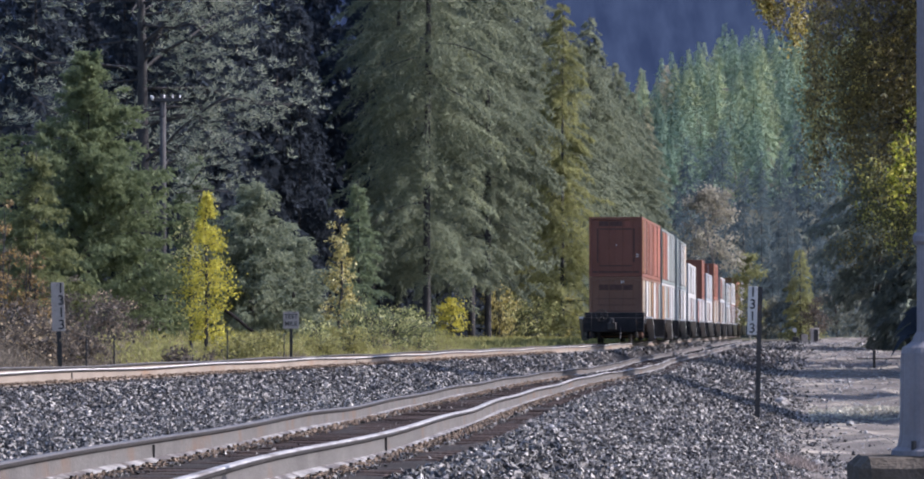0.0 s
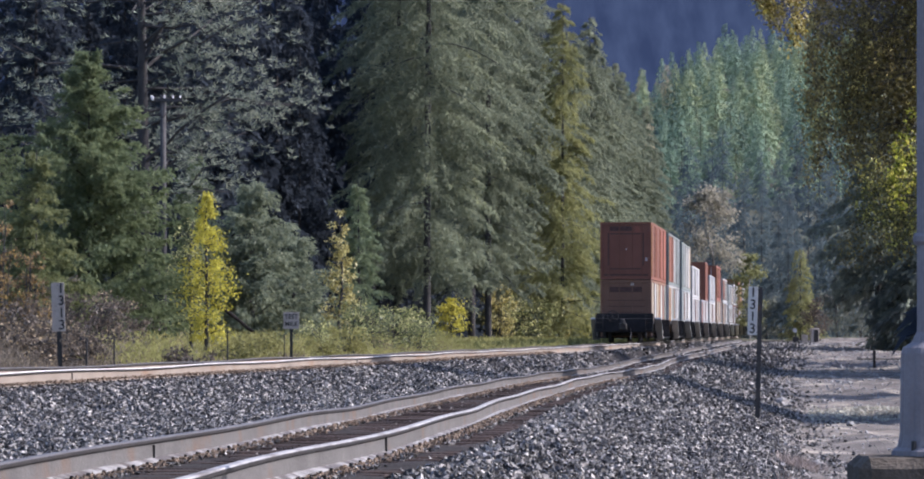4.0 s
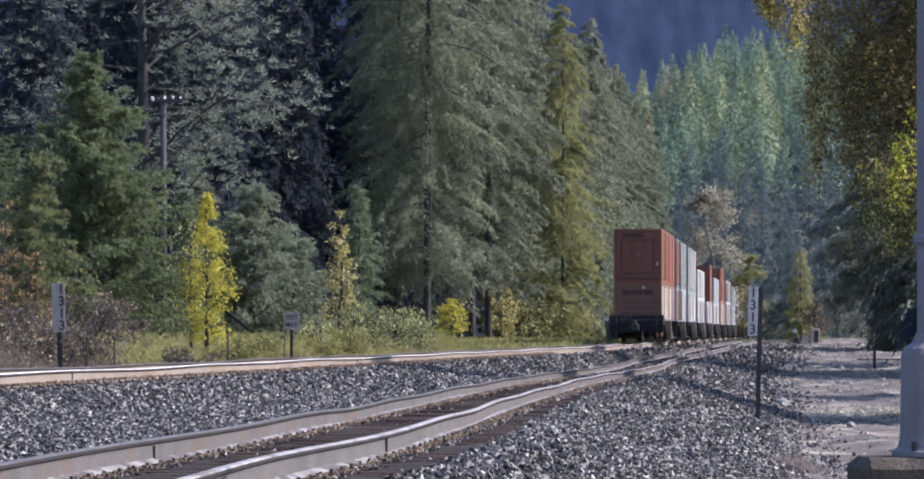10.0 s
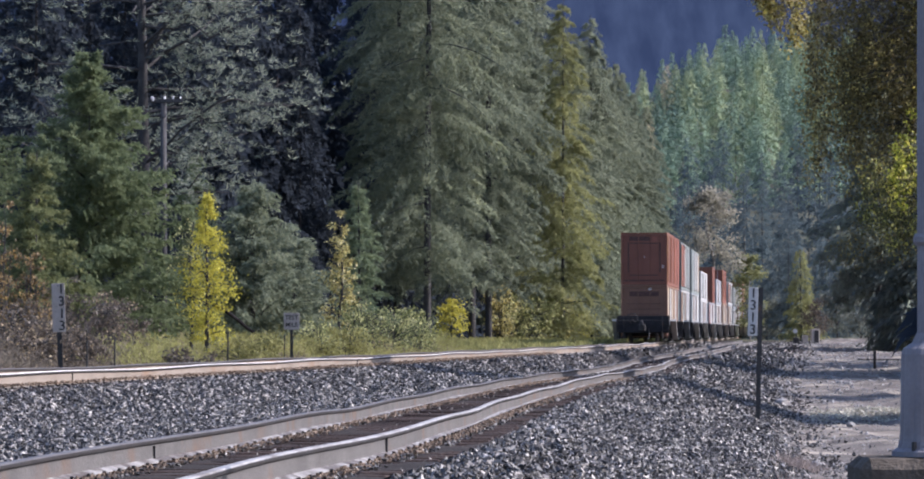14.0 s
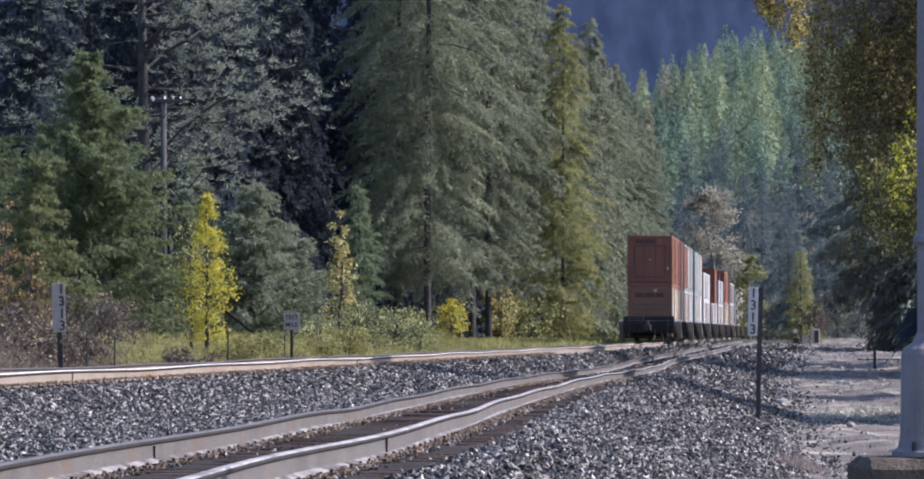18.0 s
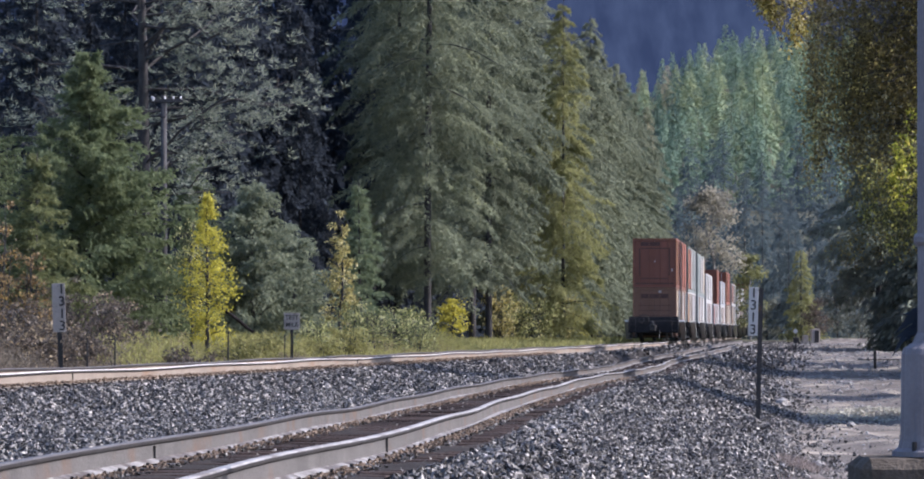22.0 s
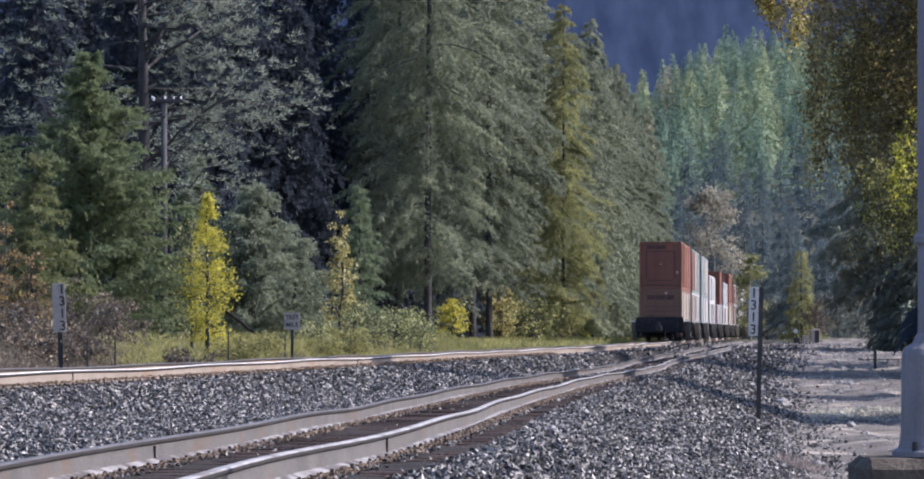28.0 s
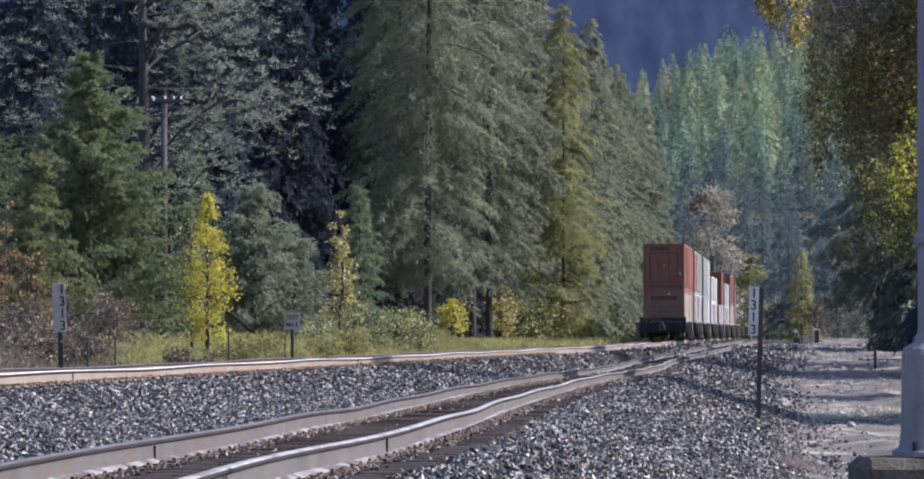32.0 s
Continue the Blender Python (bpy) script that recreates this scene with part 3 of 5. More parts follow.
def rail_mesh(fx, fz, off, y0, y1, step, wave=0.0, phase=0.0, top=None, tall=1.0):
    ys = np.arange(y0, y1, step)
    c = np.stack([fx(ys), ys, fz(ys) + wave * np.sin(ys * 0.55 + phase) + wave * 0.6 * np.sin(ys * 0.23 + phase * 2)], 1)
    t = np.gradient(c[:, :2], axis=0)
    t /= np.linalg.norm(t, axis=1)[:, None]
    nrm = np.stack([t[:, 1], -t[:, 0]], 1)
    prof = np.array(RAIL_PROFILE)
    v = np.zeros((len(ys), len(prof), 3))
    v[:, :, :2] = c[:, None, :2] + nrm[:, None, :] * (off + prof[None, :, 0:1])
    v[:, :, 2] = c[:, None, 2] + (prof[None, :, 1] - 0.18) * tall
    k = len(prof)
    i, j = np.meshgrid(np.arange(len(ys) - 1), np.arange(k), indexing="ij")
    f = np.stack([i * k + j, i * k + (j + 1) % k, (i + 1) * k + (j + 1) % k, (i + 1) * k + j], -1).reshape(-1, 4)
    # faces: 1 running top, 2 painted head shadow, 3 painted sunlit foot, 0 web
    mi = np.where((j == 7) | (j == 8) | (j == 6), 1, np.where((j == 1) | (j == 2) | (j == 12), 3, np.where((j == 4) | (j == 5), 2, 0))).ravel()
    return mesh_np("rail", v.reshape(-1, 3), f, [MAT_RAILSIDE if tall == 1 else MAT_RAILTAN, top, MAT_RAILHEAD, MAT_RAILFOOT if tall == 1 else MAT_RAILTAN], mi)


def tie_mesh():
    bm = box(bmesh.new(), -1.30, 1.30, -0.115, 0.115, -0.18, 0.0, 0.012)
    me = bpy.data.meshes.new("tie")
    bm.to_mesh(me), bm.free()
    me.materials.append(MAT_TIE)
    return me


def plates_mesh(fx, fz, ys, offs):
    """Tie plates with spike heads and rail anchors, joined."""
    bm = bmesh.new()
    for y in ys:
        x, z = float(fx(y)), float(fz(y)) - 0.18
        a = math.atan2(float(fx(y + 0.5)) - float(fx(y - 0.5)), 1.0)
        m = Matrix.Translation((x, y, z)) @ Matrix.Rotation(-a, 4, 'Z')
        for o in offs:
            for bx in ((o - 0.17, o + 0.17, -0.09, 0.09, -0.006, 0.008), (o + 0.078, o + 0.10, -0.05, -0.03, 0.008, 0.03),
                       (o - 0.10, o - 0.078, 0.03, 0.05, 0.008, 0.03)):
                r = box(bmesh.new(), *bx)
                r.transform(m)
                tmp = bpy.data.meshes.new("t")
                r.to_mesh(tmp), r.free()
                bm.from_mesh(tmp)
                bpy.data.meshes.remove(tmp)
    return bm


def build_track(name, label, fx, fz, y0, y1, ties, wave, joints, plate_to, top, tall):
    t = thing(name, Matrix(), label, "railway track", kind="structure")
    for off, ph in ((-0.755, 0.4), (0.755, 1.3)):
        part("rail", rail_mesh(fx, fz, off, y0, y1, 0.8, wave, ph, top[0] if off < 0 else top[1], tall), None, t)
    me, rng = tie_mesh(), random.Random(3)
    y = ties[0]
    count = 0
    while y < ties[1] and count < 300:
        a = math.degrees(math.atan2(float(fx(y + 1)) - float(fx(y - 1)), 2.0))
        part("tie", me, None, t, at=pose(float(fx(y)) + rng.uniform(-0.06, 0.06), y, float(fz(y)) - 0.18 * tall - 0.007 + rng.uniform(-0.012, 0.0), rng.uniform(-1, 1), 0, -a + rng.uniform(-1.2, 1.2)))
        y += 0.52 + rng.uniform(-0.03, 0.03)
        count += 1
    tagged(part("tie_plates", plates_mesh(fx, lambda q: fz(q) - 0.18 * (tall - 1), np.arange(ties[0], plate_to, 0.53), (-0.755, 0.755)), MAT_IRON, t, "rusty tie plates with spikes"), kind="stuff")
    for off, jy in joints:
        bm = bmesh.new()
        box(bm, off - 0.030, off + 0.030, -0.007, 0.007, -0.165, -0.045)
        a = math.degrees(math.atan2(float(fx(jy + 1)) - float(fx(jy - 1)), 2.0))
        part("rail_joint", bm, MAT_IRON, t, "dark rail joint", pose(float(fx(jy)), jy, float(fz(jy)), 0, 0, -a))
    return t


build_track("railway_track", "straight main railway track with worn bright rails on timber ties", main_x, lambda y: np.full(np.shape(y), RAIL_Z), 20, 420,
            (44, 200), 0.012, [(0.755, 58.0), (0.755, 86.0)], 130, (MAT_OLDTOP, MAT_RAILTOP), 1.22)
build_track("siding_track", "siding track with wavy rails and weathered timber ties in ballast", side_x, side_z, 12, 300,
            (17, 175), 0.010, [(-0.755, 26.6), (0.755, 28.7)], 100, (MAT_OLDTOP, MAT_WORNTOP), 1.0)


# ================= ballast =================
def stone_material():
    m, n, k, p = material("crushed_ballast_stone")
    geo, tc, nz, ramp = n.new("ShaderNodeNewGeometry"), n.new("ShaderNodeTexCoord"), n.new("ShaderNodeTexNoise"), n.new("ShaderNodeValToRGB")
    nz.inputs["Scale"].default_value, nz.inputs["Detail"].default_value = 40, 4
    k.new(tc.outputs["Object"], nz.inputs["Vector"])
    a = n.new("ShaderNodeMath")
    a.operation = 'MULTIPLY_ADD'
    a.inputs[1].default_value = 0.35
    k.new(nz.outputs[0], a.inputs[0]), k.new(geo.outputs["Random Per Island"], a.inputs[2])
    e = ramp.color_ramp.elements
    e[0].position, e[0].color, e[1].position, e[1].color = 0.1, (0.006, 0.0056, 0.0051, 1), 0.95, (0.052, 0.046, 0.040, 1)
    t = e.new(1.12 / 1.35 + 0.15)
    t.color = (0.29, 0.262, 0.232, 1)
    k.new(a.outputs[0], ramp.inputs[0]), k.new(ramp.outputs[0], p.inputs["Base Color"])
    p.inputs["Roughness"].default_value, p.inputs["Specular IOR Level"].default_value = 0.45, 0.3
    return m


MAT_STONE = stone_material()
CHIP = np.array([[1, 0, 0], [-0.5, 0.87, 0], [-0.5, -0.87, 0], [0, 0, 0.85], [0, 0, -0.85]], float)
CHIP_F = np.array([[0, 1, 3], [1, 2, 3], [2, 0, 3], [1, 0, 4], [2, 1, 4], [0, 2, 4]])


def stones(x, y, size, rng, lift=0.25):
    n = len(x)
    q = rng.normal(size=(n, 4))
    q /= np.linalg.norm(q, axis=1)[:, None]
    w, a, b, c = q.T
    R = np.stack([1 - 2 * (b * b + c * c), 2 * (a * b - w * c), 2 * (a * c + w * b), 2 * (a * b + w * c), 1 - 2 * (a * a + c * c), 2 * (b * c - w * a),
                  2 * (a * c - w * b), 2 * (b * c + w * a), 1 - 2 * (a * a + b * b)], 1).reshape(n, 3, 3)
    v = (CHIP[None] * rng.uniform(0.8, 1.3, (n, 5, 1)) + rng.normal(size=(n, 5, 3)) * 0.2) * (size * rng.uniform(0.65, 1.35, n))[:, None, None] * rng.uniform(0.75, 1.2, (n, 1, 3)) * 0.5
    v = np.einsum("nij,nkj->nki", R, v)
    z = ground_z(x, y) + lift * size * rng.uniform(-0.3, 1.2, n)
    v += np.stack([x, y, z], 1)[:, None, :]
    f = CHIP_F[None] + (np.arange(n) * 5)[:, None, None]
    return v.reshape(-1, 3), f.reshape(-1, 3)


MAT_PALEROCK = surface("pale_rock", (0.13, 0.125, 0.12), (0.36, 0.345, 0.33), 3, 0.7, 0, 0.5, 50)


def build_ballast():
    rng = np.random.default_rng(11)
    out_v, out_f, o = [], [], 0
    for y0, y1, size, dens in ((19, 32, 0.056, 330), (32, 46, 0.056, 295), (46, 66, 0.064, 165), (66, 100, 0.08, 62), (100, 160, 0.11, 18), (160, 270, 0.18, 7)):
        ym = (y0 + y1) / 2
        x0, x1 = -ym * 0.137 - 0.5, ym * 0.128
        n = int((y1 - y0) * (x1 - x0) * dens)
        x, y = rng.uniform(x0, x1, n), rng.uniform(y0, y1, n)
        um, us = x - main_x(y), x - side_x(y)
        on_main, on_side = np.abs(um) < 1.32, np.abs(us) < 1.36
        keep = (um > -2.6) & (us < 5.2 + rng.normal(size=n) * 0.5) & (rng.random(n) < np.where(on_side, 0.42, 1.0)) & (np.abs(np.abs(us) - 0.755) > 0.09) & (np.abs(np.abs(um) - 0.755) > 0.09)
        v, f = stones(x[keep], y[keep], np.full(keep.sum(), size), rng)
        low = np.repeat(on_side[keep], 5)
        v[low, 2] -= 0.035
        out_v.append(v), out_f.append(f + o)
        o += len(v)
    for off in (-0.97, 0.94, 1.02, -0.56, 0.55):
        y = 19 + 90 * rng.random(2600) ** 1.6
        keep = rng.random(len(y)) < 0.5 + 0.5 * np.sin(y * 3.1 + off * 9)
        y = y[keep]
        v, f = stones(side_x(y) + off + rng.normal(size=len(y)) * 0.03, y, 0.026 + 0.0003 * y, rng, 0.7)
        out_v.append(v), out_f.append(f + o)
        o += len(v)
    me = mesh_np("ballast", np.concatenate(out_v), np.concatenate(out_f), MAT_STONE)
    tagged(new("ballast", me), "loose angular grey crushed-stone ballast around the tracks", "ballast", kind="stuff")
    # pebbles of the gravel yard
    n = 20000
    y = 40 + 200 * rng.random(n) ** 1.3
    x = side_x(y) + 4.6 + 9 * rng.random(n) ** 1.2
    v, f = stones(x, y, (0.018 + 0.04 * rng.random(n) ** 5) * (0.7 + y / 80), rng)
    tagged(new("pebbles", mesh_np("pebbles", v, f, MAT_PALEROCK)), "scattered pale pebbles on the packed gravel yard", "pebbles", kind="stuff")


build_ballast()


def rail_foot_grit():
    """Rust-stained grit lying along the feet of the rails."""
    rng = np.random.default_rng(17)
    vs, fs, o = [], [], 0
    for fx, fz, y0, y1, n in ((side_x, side_z, 18, 90, 5200), (main_x, lambda y: np.full(np.shape(y), RAIL_Z), 46, 130, 9000)):
        y = y0 + (y1 - y0) * rng.random(n) ** 1.3
        x = fx(y) + rng.choice([-0.755, 0.755], n) + np.where(rng.random(n) < 0.75, 1, -1) * (0.10 + 0.16 * rng.random(n) ** 1.5)
        v, f = stones(x, y, 0.016 + 0.00045 * y, rng, 0.5)
        dz = np.repeat(fz(y) - 0.175 - ground_z(x, y), 5)
        v[:, 2] += np.clip(dz, 0, 0.05) + (0.035 if fx is main_x else 0.0)
        vs.append(v), fs.append(f + o)
        o += len(v)
    m = surface("rust_stained_grit", (0.085, 0.060, 0.042), (0.27, 0.195, 0.135), 9, 0.8, 0, 0.3, 60)
    tagged(new("rail_grit", mesh_np("rail_grit", np.concatenate(vs), np.concatenate(fs), m)), "rust-stained tan grit along the rail feet", "grit", kind="stuff")


rail_foot_grit()


def rock(x, y, s, seed):
    bm = bmesh.new()
    bmesh.ops.create_icosphere(bm, subdivisions=2, radius=1)
    for v in bm.verts:
        v.co *= 0.75 + 0.5 * noise.noise(v.co * 1.3 + Vector((seed * 7.1, 0, 0)))
        v.co.z *= 0.6
    bm.transform(Matrix.Diagonal((s, s * 0.8, s, 1)))
    ob = part("rock", bm, MAT_PALEROCK, None, at=pose(x, y, float(ground_z(x, y)) + s * 0.28, 0, 0, seed * 40))
    tagged(ob, "pale broken rock lying on the gravel", "rock", "loose pale rocks")


for k, (px, d, s) in enumerate(((936, 37, 0.085), (1010, 39, 0.06), (1423, 140, 0.22), (1439, 140.5, 0.2), (1441, 84, 0.15), (1385, 60, 0.14), (1325, 100, 0.3), (1180, 52, 0.07))):
    rock(at_px(px, d), d, s, k + 1)


# ================= train =================
def train_y(t):
    """Distance of the rear end of the train, which slows as it draws away."""
    return 169.5 + 2.03 * t - 0.0139 * t * t


def on_track(y, z=RAIL_Z):
    a = math.atan2(float(main_x(y + 2)) - float(main_x(y - 2)), 4.0)
    return Matrix.Translation((float(main_x(y)), y, z)) @ Matrix.Rotation(-a, 4, 'Z')


MOVERS = []                          # (object, metres ahead of the train's rear end, height over the rails)
SPINNERS = []


def paint(name, c, worn=(0.30, 0.27, 0.25), spot=0.68):
    c = np.array(c)
    return surface(name, tuple(c * 0.8), tuple(np.minimum(c * 1.12, 0.95)), 0.9, 0.55, 0, 0.1, 18, worn, spot, 0.15)


PAINTS = {
    "rust": paint("rust_red_container_paint", (0.180, 0.072, 0.047), (0.2, 0.07, 0.05)),
    "tan": paint("tan_brown_container_paint", (0.185, 0.098, 0.062), (0.3, 0.13, 0.08)),
    "white": paint("white_container_paint", (0.37, 0.36, 0.345), (0.5, 0.42, 0.36)),
    "grey": paint("grey_container_paint", (0.22, 0.235, 0.235), (0.5, 0.5, 0.5)),
    "pale": paint("pale_blue_grey_container_paint", (0.22, 0.23, 0.245), (0.4, 0.38, 0.36)),
    "sage": paint("grey_green_container_paint", (0.155, 0.175, 0.162), (0.4, 0.4, 0.38)),
    "orange": paint("orange_red_container_paint", (0.235, 0.085, 0.055), (0.3, 0.1, 0.06)),
    "cream": paint("cream_container_paint", (0.33, 0.27, 0.20), (0.4, 0.3, 0.2)),
    "brown": paint("brown_container_paint", (0.24, 0.13, 0.055), (0.3, 0.15, 0.08)),
}
MAT_GALV = surface("galvanised_steel", (0.36, 0.36, 0.37), (0.55, 0.55, 0.55), 6, 0.45, 0.6, 0.1, 40)
CONT_W = 2.59
CONTAINER_CACHE = {}


def container(length, height, colour, label, ahead, z, ribs=None):
    """A freight container: ribbed side walls, corner posts, roof, doors with rods and hinges at the rear end."""
    half = CONT_W / 2
    t = thing("freight_container", Matrix(), label, "freight container", "containers on the train")
    pm = PAINTS[colour]
    key = (length, height, colour)
    if key not in CONTAINER_CACHE:
        d = {}
        for s, nm in ((-1, "side_left"), (1, "side_right")):
            bm = bmesh.new()
            n = max(8, int(length / 0.42))
            vs = []
            for i in range(n * 4 + 1):
                yy = 0.12 + (length - 0.24) * i / (n * 4)
                dep = (0.0, 0.05, 0.05, 0.0)[i % 4]
                vs.append((bm.verts.new((s * (half - dep - 0.01), yy, 0.16)), bm.verts.new((s * (half - dep - 0.01), yy, height - 0.12))))
            for a, b in zip(vs, vs[1:]):
                bm.faces.new((a[0], b[0], b[1], a[1]) if s > 0 else (a[0], a[1], b[1], b[0]))
            d[nm] = bm
        bm = bmesh.new()
        for s in (-1, 1):
            x0, x1 = (s * half, s * (half - 0.13)) if s < 0 else (s * (half - 0.13), s * half)
            for y0 in (0, length - 0.14):
                box(bm, x0, x1, y0, y0 + 0.14, 0, height, 0.01)
            box(bm, x0, x1, 0.14, length - 0.14, 0, 0.16), box(bm, x0, x1, 0.14, length - 0.14, height - 0.12, height)
        for y0 in (0.0, length - 0.12):
            box(bm, -half + 0.13, half - 0.13, y0, y0 + 0.12, 0, 0.16), box(bm, -half + 0.13, half - 0.13, y0, y0 + 0.12, height - 0.12, height)
        d["frame"] = bm
        bm = bmesh.new()
        box(bm, -half + 0.13, half - 0.13, 0.12, length - 0.12, height - 0.05, height - 0.01)
        d["roof"] = bm
        bm = bmesh.new()
        box(bm, -half + 0.13, half - 0.13, length - 0.10, length - 0.05, 0.16, height - 0.12)
        d["front_wall"] = bm
        bm = bmesh.new()
        box(bm, -half + 0.13, half - 0.13, 0.14, length - 0.14, 0.06, 0.15)
        d["floor"] = bm
        CONTAINER_CACHE[key] = {}
        for nm, bm in d.items():
            me = bpy.data.meshes.new(nm)
            bm.to_mesh(me), bm.free()
            me.materials.append(pm)
            CONTAINER_CACHE[key][nm] = me
    for nm, me in CONTAINER_CACHE[key].items():
        part("side_wall" if nm.startswith("side") else nm, me, pm, t)
    for s in (-1, 1):
        bm = bmesh.new()
        x0, x1 = (-half + 0.14, -0.008) if s < 0 else (0.008, half - 0.14)
        box(bm, x0, x1, 0.05, 0.09, 0.17, height - 0.13)
        door = part("door", bm, pm, t)
        for q in (0.28, 0.72):
            bm = bmesh.new()
            xx = x0 + (x1 - x0) * q
            beam(bm, (xx, 0.03, 0.1), (xx, 0.03, height - 0.08), 0.022, None, 6)
            box(bm, xx - 0.03, xx + 0.26, 0.005, 0.03, 1.0, 1.05)
            part("locking_rod", bm, MAT_GALV if colour not in ("rust", "tan") else pm, door)
    MOVERS.append((t, ahead, z))
    return t


def bars(parent, y, rows, mat, label):
    for x0, x1, z0, z1 in rows:
        part("marking", box(bmesh.new(), x0, x1, y, y + 0.01, z0, z1), mat, parent, label)


MAT_MARK = surface("dark_faded_lettering", (0.05, 0.025, 0.02), (0.11, 0.06, 0.05), 6, 0.7, 0, 0.0, 30)
MAT_MARK2 = surface("faded_white_lettering", (0.55, 0.5, 0.46), (0.7, 0.66, 0.62), 6, 0.7, 0, 0.0, 30)


def wheelset_mesh():
    bm = bmesh.new()
    for s in (-1, 1):
        m = Matrix.Translation((s * 0.755, 0, 0)) @ Matrix.Rotation(math.pi / 2, 4, 'Y')
        cyl(bm, 0.42, 0.41, 0.12, m, 24)
        cyl(bm, 0.455, 0.455, 0.03, Matrix.Translation((s * 0.69, 0, 0)) @ Matrix.Rotation(math.pi / 2, 4, 'Y'), 24)
        for a in range(4):
            box(bm, s * 0.755 - 0.07, s * 0.755 + 0.07, 0.2 * math.cos(a * 1.57) - 0.04, 0.2 * math.cos(a * 1.57) + 0.04, 0.2 * math.sin(a * 1.57) - 0.04, 0.2 * math.sin(a * 1.57) + 0.04)
    cyl(bm, 0.085, 0.085, 1.9, Matrix.Rotation(math.pi / 2, 4, 'Y'), 12)
    me = bpy.data.meshes.new("wheelset")
    bm.to_mesh(me), bm.free()
    me.materials.append(MAT_IRON)
    return me


WHEELS = wheelset_mesh()


def truck(car, y, spin):
    tr = part("truck", box(bmesh.new(), -0.25, 0.25, y - 0.2, y + 0.2, 0.42, 0.75, 0.03), MAT_IRON, car, "dark cast steel truck")
    for s in (-1, 1):
        bm = bmesh.new()
        box(bm, s * 1.0 - 0.06, s * 1.0 + 0.06, y - 1.15, y + 1.15, 0.52, 0.68, 0.03)
        box(bm, s * 1.0 - 0.07, s * 1.0 + 0.07, y - 0.35, y + 0.35, 0.25, 0.6, 0.03)
        for e in (-0.86, 0.86):
            box(bm, s * 1.0 - 0.09, s * 1.0 + 0.09, y + e - 0.13, y + e + 0.13, 0.33, 0.6, 0.02)
        part("side_frame", bm, MAT_IRON, tr)
    for e in (-0.86, 0.86):
        w = part("wheelset", WHEELS, MAT_IRON, tr, at=pose(0, y + e, 0.455))
        if spin:
            SPINNERS.append((w, y + e))


MAT_CAR = surface("dark_car_paint", (0.014, 0.014, 0.016), (0.036, 0.034, 0.035), 2, 0.8, 0, 0.2, 20, (0.07, 0.05, 0.04), 0.68, 0.0, 0.1)
PITCH = 20.2


